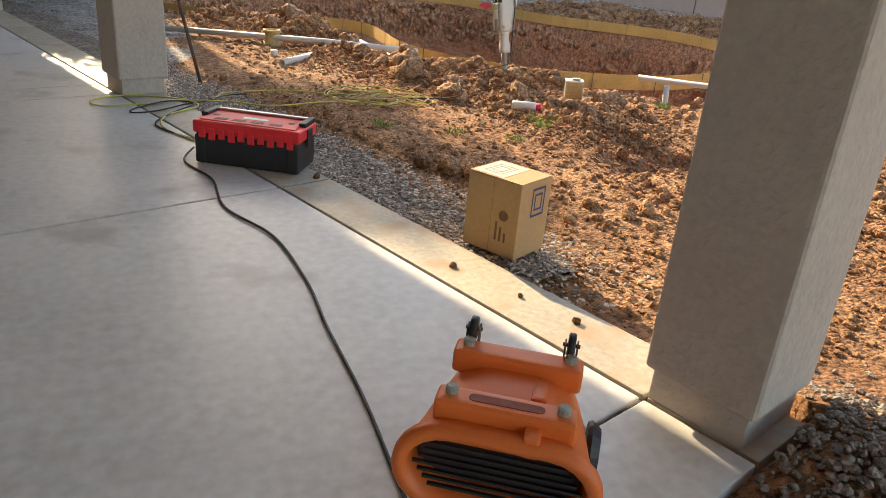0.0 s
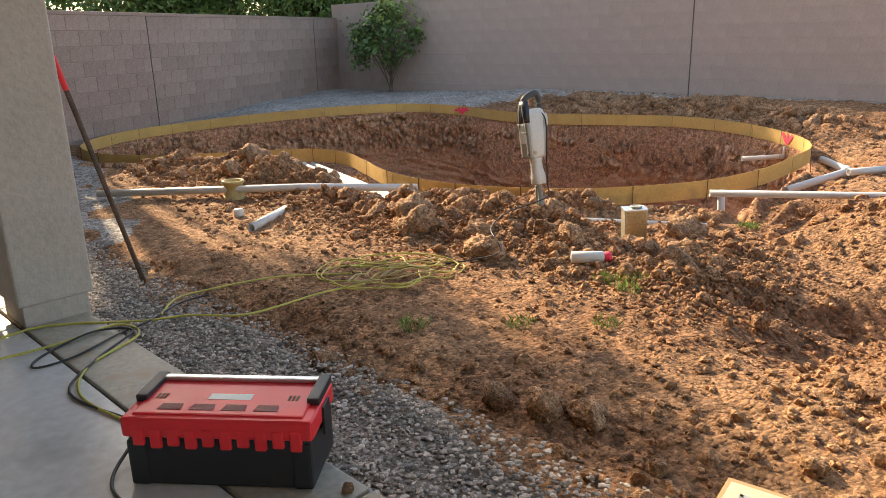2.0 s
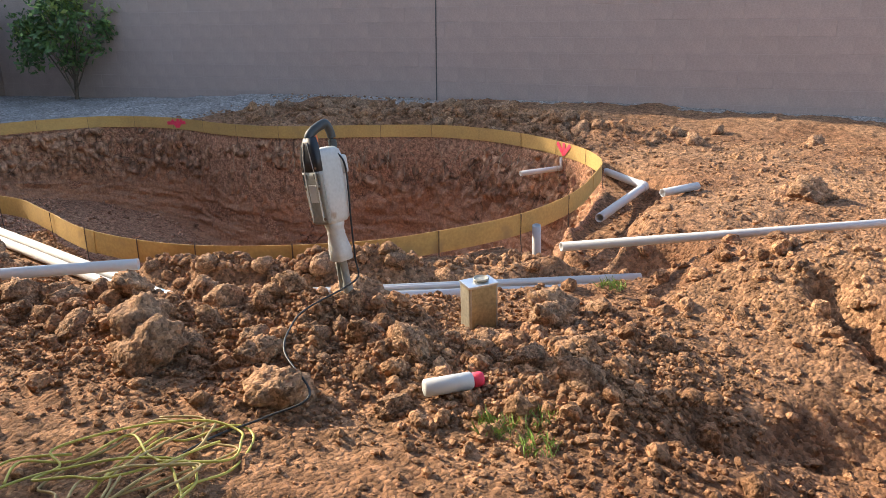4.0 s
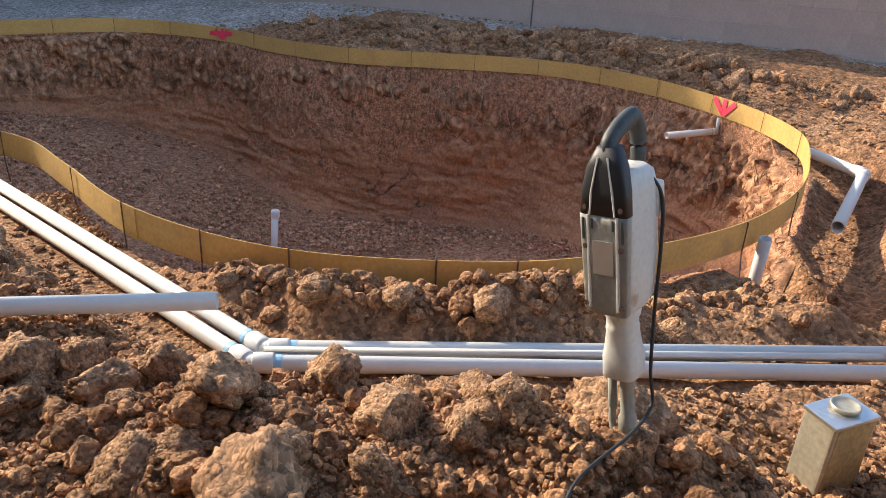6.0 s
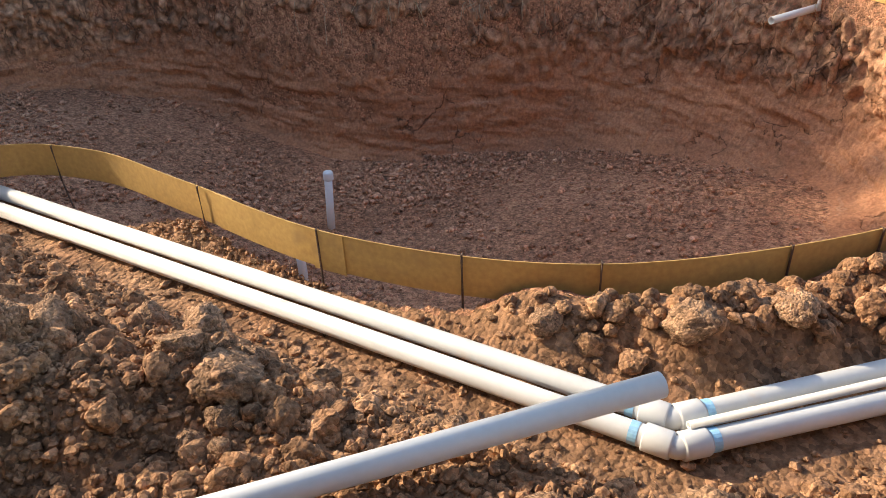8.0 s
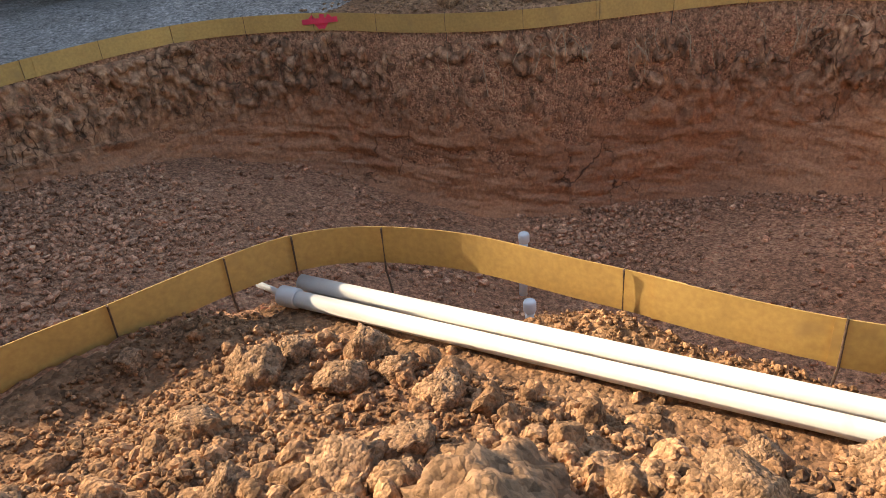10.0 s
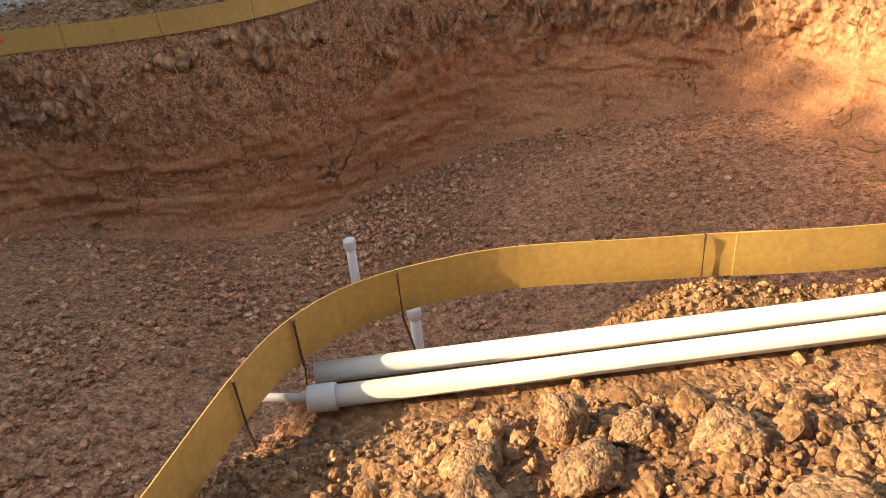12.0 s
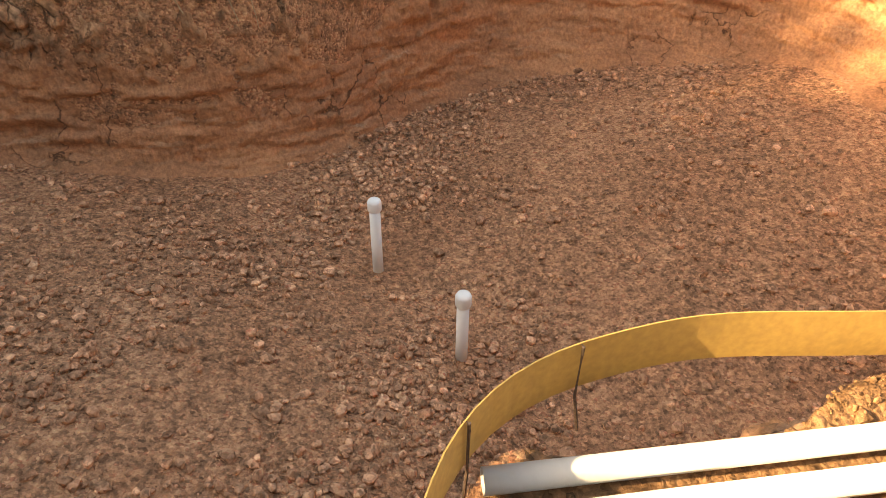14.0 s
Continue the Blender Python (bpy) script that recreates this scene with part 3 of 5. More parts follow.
# ---- pit wall ----
def pit_wall():
    """The dug side of the pit: fractured above, scraped smooth and curving into the floor below."""
    n, m = 1700, 100
    ring = np.vstack([POOL_XY, POOL_XY[:1]])
    seg = np.hypot(*np.diff(ring, axis=0).T)
    cum = np.concatenate([[0], np.cumsum(seg)])
    s = np.linspace(0, cum[-1], n, endpoint=False)
    px, py = np.interp(s, cum, ring[:, 0]), np.interp(s, cum, ring[:, 1])
    k = 9
    tx, ty = np.roll(px, -k) - np.roll(px, k), np.roll(py, -k) - np.roll(py, k)
    ln = np.hypot(tx, ty)
    nx, ny = ty / ln, -tx / ln                    # inwards
    q = np.linspace(0, 1, m)
    knots = np.linspace(0, 1, 12)
    d = np.interp(q, knots, [-0.14, -0.04, 0.03, 0.07, 0.10, 0.135, 0.175, 0.225, 0.29, 0.37, 0.47, 0.6])
    f = np.interp(q, knots, [0, 0.01, 0.14, 0.30, 0.45, 0.58, 0.69, 0.79, 0.875, 0.94, 0.985, 1.03])
    S, D = np.meshgrid(s, d, indexing="ij")
    F = np.broadcast_to(f, S.shape)
    D = np.where(D > 0, D * steep(px, py)[:, None], D)
    edge = lip(px, py)
    z0 = np.minimum(ground_z(px - nx * (0.16 + edge), py - ny * (0.16 + edge)), -0.1 + smooth_rise(px, py)) - 0.012
    z0 = (z0 + np.roll(z0, 1) + np.roll(z0, -1)) / 3
    fx, fy = px + nx * 0.35, py + ny * 0.35
    fl = pit_floor(fx, fy)
    for _ in range(40):
        fl = (fl + np.roll(fl, 1) + np.roll(fl, -1)) / 3
    Z = z0[:, None] + (fl - z0)[:, None] * F
    ph = S * 2 * np.pi / cum[-1]
    R = cum[-1] / (2 * np.pi)
    A, B = S, Z                                   # unrolled coordinates
    up = 1 - smooth01((F - 0.42) / 0.3)
    crack = 1 - 2 * np.abs(fbm(A, B * 0.95, 0.17, 4, 201))
    crack2 = 1 - np.abs(fbm(A, B * 0.8, 0.24, 3, 261))
    chunk = fbm(A, B * 0.7, 0.34, 3, 211)
    scrape = fbm(A * 0.22 + 0.4 * B, B, 0.07, 3, 221)
    disp = 0.07 * fbm(A, B, 0.9, 2, 241) + up * (0.06 * chunk + 0.06 * np.clip(crack - 0.45, -1, 0.35) - 0.05 * np.clip(crack2 - 0.78, 0, 1) * 4) + (1 - up) * (0.03 * scrape + 0.025 * chunk - 0.03 * np.clip(crack2 - 0.85, 0, 1) * 5)
    ledge = np.round(4.0 * fbm(A, B * 0.95, 0.26, 4, 271)) / 4.0
    flake = np.round(3.0 * fbm(A + 0.2 * B, B * 0.9, 0.11, 3, 281)) / 3.0
    disp = disp + up * (0.04 * ledge + 0.018 * flake) + (1 - up) * (0.02 * np.round(3.0 * scrape) / 3.0 + 0.022 * ledge)
    bend = 0.04 * fbm(A, B, 0.2, 2, 291)
    ragged = up * smooth01(0.5 + 1.6 * fbm(A, B, 0.6, 2, 301))
    disp = disp + (0.012 + 0.075 * ragged) * (0.45 - crumbs(A + bend, B * 0.75, 0.12, 311)) + (0.01 + 0.04 * up) * (0.45 - crumbs(A, B + bend, 0.06, 321))
    disp = disp + 0.014 * fbm(A, B, 0.06, 3, 251)
    w = smooth01(F / 0.06) * smooth01((1.04 - F) / 0.1)
    off = D - edge[:, None] * (1 - smooth01(F / 0.5)) + disp * w * np.where(up > 0.5, 1.0, 0.8)
    V = np.stack([px[:, None] + nx[:, None] * off, py[:, None] + ny[:, None] * off, Z + 0.35 * disp * w * (F > 0.75)], -1).reshape(-1, 3)
    idx = np.arange(n * m).reshape(n, m)
    nxt = np.roll(idx, -1, axis=0)
    quads = np.stack([idx[:, :-1], nxt[:, :-1], nxt[:, 1:], idx[:, 1:]], -1).reshape(-1, 4)
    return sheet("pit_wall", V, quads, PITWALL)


tagged(pit_wall(), "freshly dug red-brown clay side of the pool pit", "pit wall", kind="structure")

# ---- patio ----
def house_box(name, x0, x1, y0, y1, z0, z1, material, bevel=0.0, parent=None):
    bm = bmesh.new()
    box(bm, x0, x1, y0, y1, z0, z1, bevel, m=HOUSE)
    return part(name, bm, material, parent)


patio = tagged(new("pavement"), "smooth grey concrete patio slab with control joints", "patio slab", kind="structure")
house_box("joint_bed", -4.0, EDGE - 0.01, -2.41, 9.5, -0.14, -0.018, JOINT, parent=patio)
house_box("joint_bed", -4.0, -0.61, -7.0, -2.415, -0.14, -0.018, JOINT, parent=patio)
cuts_u = [-2.42, -2.07, 0.0, 2.16, 2.49, 4.5, 7.0, 9.5]
for a, b in zip(cuts_u, cuts_u[1:]):
    for v0, v1 in ((-4.0, -0.008), (0.008, EDGE)):
        house_box("slab_panel", v0, v1, a + (0.006 if a > -2.4 else 0.0), b - 0.008, -0.15, 0.0, CONCRETE_DUSTY if v0 > 0 else CONCRETE, 0.006, patio)
for a, b in ((-7.0, -4.6), (-4.6, -2.425)):
    house_box("slab_panel", -4.0, -0.6, a + 0.006, b - 0.001, -0.15, 0.0, CONCRETE, 0.006, patio)


def column(u):
    c = thing("patio_column", "square tan stucco patio column on a recessed concrete plinth", "column", HOUSE @ Matrix.Translation((0.158, u, 0)), "patio columns")
    bm = bmesh.new()
    box(bm, -0.167, 0.167, -0.167, 0.167, 0.1, 2.5, 0.018, 3)
    part("shaft", bm, STUCCO, c)
    bm = bmesh.new()
    box(bm, -0.145, 0.145, -0.145, 0.145, -0.12, 0.105, 0.006)
    part("plinth", bm, STUCCO, c)


for u in (-2.22, 2.255, 6.73):
    column(u)
tagged(house_box("wall_house", -4.25, -4.0, -7.0, 9.5, -0.15, 3.0, STUCCO), "tan stucco house wall", "wall", kind="structure")
tagged(house_box("ceiling", -4.0, 0.85, -7.0, 9.5, 2.75, 2.9, CEILING), "painted patio soffit", "ceiling", kind="structure")
tagged(house_box("trim", -0.02, 0.42, -7.0, 9.5, 2.5, 2.746, STUCCO), "stucco patio beam", "beam", kind="structure")
tagged(house_box("roof", -9.0, 0.95, -7.5, 10.0, 2.905, 3.1, ROOFTILE), "brown tiled house roof", "roof", kind="structure")


# ---- block walls ----
def block_wall(name, a, b, base, courses, label, seams, mortar=MORTAR, deep=-0.0738, face=BLOCK):
    """A fence of painted concrete blocks from a to b, its face towards the yard on the right of a to b."""
    a, b = Vector((*a, base)), Vector((*b, base))
    length = (b - a).length
    ang = math.atan2(b.y - a.y, b.x - a.x)
    w = tagged(new(name), label, "wall", kind="structure")
    w.matrix_world = Matrix.Translation(a) @ Matrix.Rotation(ang, 4, "Z")
    h = courses * 0.203
    bm = bmesh.new()
    box(bm, 0, length, deep, 0.07, -0.4, h)
    part("mortar", bm, mortar, w)
    bm = bmesh.new()
    box(bm, 0, length, -0.085, 0.085, h, h + 0.05, 0.006)
    part("cap", bm, face, w)
    for s in seams:
        bm = bmesh.new()
        box(bm, s - 0.007, s + 0.007, -0.082, -0.06, -0.1, h)
        part("seam", bm, JOINT, w)
    return w, length, courses


LEFT = ((-4.6, 7.95), (6.12, 19.05), -0.03, 8)
RIGHT = ((6.17, 19.15), (15.2, -7.8), 0.06, 9)
wall_left, len_left, n_left = block_wall("wall_left", *LEFT, "mauve-tan painted concrete block fence wall", [8.7, 14.2], MORTAR_OLD, -0.0728, BLOCK_OLD)
wall_right, len_right, n_right = block_wall("wall_right", *RIGHT, "mauve-tan painted concrete block fence wall with fine joints", [9.0])


# ---- pool form ----
form = thing("pool_form", "tan hardboard strip form hung round the pool outline", "pool form")
closed = POOL + [POOL[0]]
arc = [0.0]
for a, b in zip(closed, closed[1:]):
    arc.append(arc[-1] + (b - a).length)
TOTAL = arc[-1]


def on_pool(s):
    """Point and outward normal at s metres along the outline."""
    s = s % TOTAL
    i = max(0, min(len(arc) - 2, int(np.searchsorted(arc, s)) - 1))
    t = (s - arc[i]) / (arc[i + 1] - arc[i])
    p = closed[i].lerp(closed[i + 1], t)
    d = (closed[i + 1] - closed[i]).normalized()
    return p, Vector((-d.y, d.x, 0)), d


def strip(bm, s0, s1, z0, z1, off, thick, step=0.06):
    n = max(2, int((s1 - s0) / step))
    rows = []
    for k in range(n + 1):
        p, nrm, _ = on_pool(s0 + (s1 - s0) * k / n)
        dz = 0.006 * math.sin(1.3 * (s0 + (s1 - s0) * k / n))
        rows.append([bm.verts.new(p + nrm * o + Vector((0, 0, z + dz))) for o, z in ((off, z0), (off + thick, z0), (off + thick, z1), (off, z1))])
    for a, b in zip(rows, rows[1:]):
        for k in range(4):
            bm.faces.new((a[k], a[(k + 1) % 4], b[(k + 1) % 4], b[k]))
    bm.faces.new(rows[0])
    bm.faces.new(rows[-1][::-1])


boards = int(TOTAL / 2.3)
for k in range(boards):
    bm = bmesh.new()
    strip(bm, TOTAL * k / boards - 0.05, TOTAL * (k + 1) / boards + 0.05, -0.147, 0.0, 0.004 * (k % 2), 0.0035)
    part("board", bm, BOARD, form)


bm = bmesh.new()
s_splice = arc[int(np.argmin(np.hypot(POOL_XY[:, 0] - 2.88, POOL_XY[:, 1] - 8.15)))]
strip(bm, s_splice, s_splice + 0.13, -0.152, 0.003, 0.0085, 0.004, 0.03)
part("splice_board", bm, BOARD, form, "short pale splice board over a joint")


def nearest_s(x, y):
    k = int(np.argmin(np.hypot(POOL_XY[:, 0] - x, POOL_XY[:, 1] - y)))
    return arc[k]


def stake(s, out=0.013):
    p, nrm, d = on_pool(s)
    bm = bmesh.new()
    lean = Vector((0.02 * math.sin(9 * s), 0.02 * math.cos(7 * s), 0))
    tube(bm, [p + nrm * out + Vector((0, 0, 0.004)), p + nrm * out + Vector((0, 0, -0.16)), p + nrm * (out + 0.01) + lean + Vector((0, 0, -0.29))], 0.004, 6)
    part("stake", bm, STEEL, form, "rusty steel stake")
    bm = bmesh.new()
    tube(bm, [p + nrm * (out + 0.004) + Vector((0, 0, -0.02)), p + nrm * 0.008 + Vector((0, 0, 0.004)), p - nrm * 0.004 + Vector((0, 0, 0.002)), p - nrm * 0.005 + Vector((0, 0, -0.14))], 0.002, 4)
    part("tie_wire", bm, STEEL, form)


for x, y in ((2.845, 8.26), (2.89, 8.94), (2.885, 9.79), (2.7, 10.07), (2.45, 10.24), (2.15, 10.32), (2.95, 7.83), (3.15, 7.41), (3.46, 6.96), (3.78, 6.72), (4.3, 6.46), (4.96, 6.28), (5.5, 6.25)):
    stake(nearest_s(x, y))
s = nearest_s(6.45, 6.5) - 0.2
while s > nearest_s(1.7, 10.5) - 0.01 + 0.0:
    stake(s)
    s -= 0.62


def paint_mark(x, y, strokes):
    """Sprayed strokes on the board's inner face: (along, z) pairs."""
    s0 = nearest_s(x, y)
    bm = bmesh.new()
    for (a0, z0), (a1, z1) in strokes:
        q = []
        for a, z in ((a0, z0), (a1, z1)):
            p, nrm, d = on_pool(s0 + a)
            q.append((p - nrm * 0.004 + Vector((0, 0, z)), d))
        w = 0.022
        e = (q[1][0] - q[0][0]).normalized()
        up = e.cross(on_pool(s0)[1]).normalized() * w
        bm.faces.new([bm.verts.new(v) for v in (q[0][0] - up, q[1][0] - up, q[1][0] + up, q[0][0] + up)])
    part("paint_mark", bm, PINK, form, "sprayed pink mark")


paint_mark(6.07, 12.58, [((-0.17, -0.075), (0.17, -0.05)), ((-0.09, -0.03), (0.0, -0.125)), ((0.1, -0.02), (0.01, -0.125)), ((0.02, -0.01), (0.01, -0.13))])
paint_mark(7.38, 7.43, [((-0.12, -0.02), (0.0, -0.13)), ((0.12, -0.02), (0.0, -0.13)), ((0.0, -0.01), (0.0, -0.14))])


def roots():
    """Thin dry roots hanging out of the dug face."""
    r = random.Random(21)
    bm = bmesh.new()
    far = nearest_s(6.2, 11.4), nearest_s(7.3, 7.3)
    for _ in range(46):
        p, nrm, d = on_pool(r.uniform(*far))
        a = p - nrm * r.uniform(0.02, 0.06) + Vector((0, 0, r.uniform(-0.42, -0.16)))
        pts, way = [a], -nrm * 0.05 + d * r.uniform(-0.06, 0.06)
        for k in range(4):
            way = way * 0.8 + Vector((r.uniform(-0.02, 0.02), r.uniform(-0.02, 0.02), r.uniform(-0.045, 0.005)))
            pts.append(pts[-1] + way)
        tube(bm, spline(pts, 3), r.uniform(0.0015, 0.0035), 5)
    tagged(part("hanging_roots", bm, ROOT), "thin pale dry roots sticking out of the dug face", "roots", kind="stuff")


roots()


# ---- pipes ----
PIPE = 0.030


def pipe(name, pts, label, group="", r=PIPE, open_ends=True, sleeve=None, mark=None):
    t = thing(name, label, "pipe", None, group)
    bm = bmesh.new()
    tube(bm, pts, r, 20, True, r - 0.005 if open_ends else 0)
    part("barrel", bm, PVC, t, smooth=True)
    for q, d, rad, ln in sleeve or ():
        bm = bmesh.new()
        d = Vector(d).normalized()
        a = Vector(q) - d * ln / 2
        rings(bm, [(rad * 0.96, 0), (rad, 0.004), (rad, ln - 0.004), (rad * 0.96, ln)], 20, along(a, a + d))
        part("fitting", bm, PVC, t, "white pipe fitting", smooth=True)
    for q, d in mark or ():
        bm = bmesh.new()
        d = Vector(d).normalized()
        rings(bm, [(r + 0.0012, 0), (r + 0.0012, 0.022)], 20, along(q, Vector(q) + d), cap=False)
        part("primer_stain", bm, BLUE, t, "blue primer stain")
    return t


ZP = -0.165
twin = [((2.57, 10.03), (2.70, 7.02), (4.58, 5.21)), ((2.67, 10.03), (2.79, 7.06), (4.72, 5.27))]
for k, (a, b, c) in enumerate(twin):
    a, b, c = Vector((*a, ZP)), Vector((*b, ZP)), Vector((*c, ZP))
    d0, d1 = (b - a).normalized(), (c - b).normalized()
    fit = [(b - d0 * 0.045, d0, 0.0365, 0.07), (b + d1 * 0.045, d1, 0.0365, 0.07)]
    if k == 0:
        fit.append((a + d0 * 0.03, d0, 0.037, 0.075))
    pipe("buried_pipe", [a, b - d0 * 0.05, b, b + d1 * 0.05, c], "white plastic pool pipe laid in an open trench, dusty", "trench pipes",
         sleeve=fit, mark=[(b - d0 * 0.115, d0), (b + d1 * 0.085, d1)])
pipe("thin_pipe", [(2.61, 10.19, ZP - 0.012), (2.572, 10.0, ZP)], "thin white plastic pipe stub in a larger pipe", r=0.012)
pipe("thin_pipe", [(2.75, 7.01, ZP + 0.034), (4.35, 5.51, ZP + 0.034)], "thin white plastic conduit lying between the trench pipes", r=0.012)
pipe("loose_pipe", [(0.37, 8.5, 0.035), (1.86, 7.69, 0.062), (2.62, 7.06, 0.08)], "long white plastic pipe lying over the spoil")
pipe("loose_pipe", [(4.0, 5.37, 0.175), (7.2, 3.12, 0.137)], "long white plastic pipe lying across the soil heap", r=0.024)
pipe("pipe_offcut", [(1.25, 6.82, -0.005), (1.62, 7.28, -0.01)], "short white plastic pipe offcut lying on the soil")
pipe("pipe_offcut", [(5.95, 5.73, 0.06), (6.27, 5.6, 0.075)], "short white plastic pipe offcut lying on the soil")
L0, L1, L2 = Vector((7.25, 7.0, -0.1)), Vector((6.66, 6.21, -0.075)), Vector((5.6, 6.04, -0.11))
pipe("elbow_pipe", [L0, L1 + (L0 - L1).normalized() * 0.05, L1, L1 + (L2 - L1).normalized() * 0.05, L2], "bent white plastic pipe run with an elbow in a cut", r=0.034,
     sleeve=[(L1 + (L0 - L1).normalized() * 0.045, L0 - L1, 0.041, 0.08), (L1 + (L2 - L1).normalized() * 0.045, L2 - L1, 0.041, 0.08)])
pipe("standing_pipe", [(5.02, 6.20, -0.07), (5.10, 6.235, -0.56)], "upright white plastic pipe standing in the cut bank")
pipe("wall_stub_pipe", [(6.955, 7.70, -0.195), (7.55, 7.38, -0.165)], "white plastic pipe stub sticking out of the pit wall", r=0.027)
pipe("thin_pipe", [(7.34, 7.47, -0.06), (7.335, 7.46, -0.19)], "thin white plastic riser at the pit wall", r=0.014)


def drain_riser(x, y, lean):
    t = thing("drain_riser", "capped white plastic drain pipe standing in the pit floor", "pipe", Matrix.Translation((x, y, -1.12)), "drain risers")
    bm = bmesh.new()
    tube(bm, [(0, 0, 0), (lean, 0, -0.6)], 0.03, 20)
    part("barrel", bm, PVC_BRIGHT, t, smooth=True)
    bm = bmesh.new()
    rings(bm, [(0.037, -0.06), (0.0385, -0.056), (0.0385, -0.008), (0.033, 0.004), (0.018, 0.009)], 20)
    part("cap", bm, PVC_BRIGHT, t, "white pipe cap", smooth=True)


drain_riser(5.02, 10.25, -0.05)
drain_riser(4.25, 9.86, 0.0)


# ---- toolbox ----
def toolbox():
    t = thing("toolbox", "closed red and black plastic toolbox with an aluminium handle", "toolbox", pose(0.55, 3.915, 0, 0, 0, -32))
    w, d = 0.28, 0.128
    bm = bmesh.new()
    box(bm, -w + 0.012, w - 0.012, -d + 0.008, d - 0.008, 0, 0.165, 0.016, 3)
    for k in (-1, 1):
        box(bm, k * w * 0.86 - 0.03, k * w * 0.86 + 0.03, -d + 0.002, d - 0.002, 0.004, 0.15, 0.01)
    part("body", bm, BLACKPLAST, t, "black plastic body")
    bm = bmesh.new()
    box(bm, -w, w, -d, d, 0.158, 0.222, 0.014, 3)
    for k in range(10):
        x = -w + 0.05 + k * (2 * w - 0.1) / 9
        box(bm, x - 0.017, x + 0.017, -d - 0.0035, -d + 0.02, 0.135 - 0.008 * (k % 2), 0.19, 0.006)
    part("lid", bm, REDPLAST, t, "red plastic lid with a scalloped rim")
    bm = bmesh.new()
    box(bm, -w + 0.03, w - 0.03, -d + 0.02, d - 0.02, 0.215, 0.228, 0.006)
    part("lid_panel", bm, REDPLAST, t)
    # recesses are flat plates; their shade is put into a darker red
    for k in range(4):
        bm = bmesh.new()
        x = -0.15 + k * 0.095
        prism(bm, [(x - 0.036, -0.085), (x + 0.036, -0.085), (x + 0.031, -0.05), (x - 0.031, -0.05)], 0.2285, 0.2295)
        part("recess", bm, mat_dark_red, t, "lid recess drawn as a flat plate, its shade painted dark red")
    for k in (-1, 1):
        bm = bmesh.new()
        box(bm, k * (w - 0.022) - 0.018, k * (w - 0.022) + 0.018, -0.03, d + 0.004, 0.215, 0.243, 0.006)
        part("handle_bracket", bm, BLACKPLAST, t, "black handle bracket")
        bm = bmesh.new()
        box(bm, k * (w + 0.003) - 0.004, k * (w + 0.003) + 0.004, -0.02, 0.05, 0.12, 0.21, 0.003)
        part("latch", bm, BLACKPLAST, t, "black latch")
        bm = bmesh.new()
        for j in range(3):
            box(bm, k * 0.2 + j * 0.012 - 0.02, k * 0.2 + j * 0.012 - 0.013, -0.02, 0.012, 0.2282, 0.2292)
        part("logo_bars", bm, INK, t)
    bm = bmesh.new()
    box(bm, -w + 0.035, w - 0.035, d - 0.035, d - 0.01, 0.228, 0.242, 0.005)
    part("handle", bm, ALU, t, "aluminium handle bar")
    bm = bmesh.new()
    box(bm, -0.06, 0.07, -0.02, 0.015, 0.2285, 0.2292)
    part("label_plate", bm, PVC, t, "pale label")


mat_dark_red = mat("red_recess_shade", (0.20, 0.012, 0.015), 0.6)
toolbox()


# ---- carton ----
def carton():
    t = thing("carton", "closed brown cardboard carton with a blue printed square, standing on gravel", "carton", pose(1.365, 2.668, -0.006, 0, 0, 27))
    w, d, h = 0.108, 0.13, 0.314
    bm = bmesh.new()
    box(bm, -w, w, -d, d, 0, h, 0.004, 2)
    part("body", bm, CARD, t)
    for y0, y1 in ((-d + 0.002, -0.0015), (0.0015, d - 0.002)):
        bm = bmesh.new()
        box(bm, -w + 0.002, w - 0.002, y0, y1, h + 0.0005, h + 0.004, 0.001)
        part("flap", bm, CARD, t)
    bm = bmesh.new()
    box(bm, -w - 0.001, -w + 0.004, -0.0015, 0.0015, 0.004, h - 0.004)
    part("seam", bm, TAPE, t)

    def frame_mark(m, ink=NAVY):
        bm = bmesh.new()
        for s, g in ((0.045, 0.007), (0.026, 0.006)):
            for x0, x1, y0, y1 in ((-s, s, s - g, s), (-s, s, -s, -s + g), (-s, -s + g, -s, s), (s - g, s, -s, s)):
                box(bm, x0, x1, y0 * 1.35, y1 * 1.35, 0, 0.0008)
        bmesh.ops.transform(bm, matrix=m, verts=bm.verts)
        part("print_square", bm, ink, t, "printed blue square")

    frame_mark(pose(0.02, -d - 0.0006, 0.225, 90, 0, 0))
    bm = bmesh.new()
    box(bm, -w + 0.012, w - 0.016, -0.03, d - 0.012, h + 0.0042, h + 0.0052)
    part("paper_label", bm, PAPER, t, "white paper label on the lid")
    frame_mark(pose(-0.005, 0.045, h + 0.0054, 0, 0, 90), PALE_INK)
    bm = bmesh.new()
    rings(bm, [(0.022, 0), (0.022, 0.0008)], 20, pose(-w - 0.0002, -0.06, 0.17, 90, 0, -90))
    part("print_seal", bm, INK, t, "printed brown seal")
    bm = bmesh.new()
    for k in range(3):
        box(bm, -w - 0.001, -w + 0.002, -0.035 - 0.022 * k, -0.025 - 0.022 * k, 0.06, 0.14 - 0.02 * k)
    part("print_bars", bm, INK, t, "illegible printed lines")


carton()


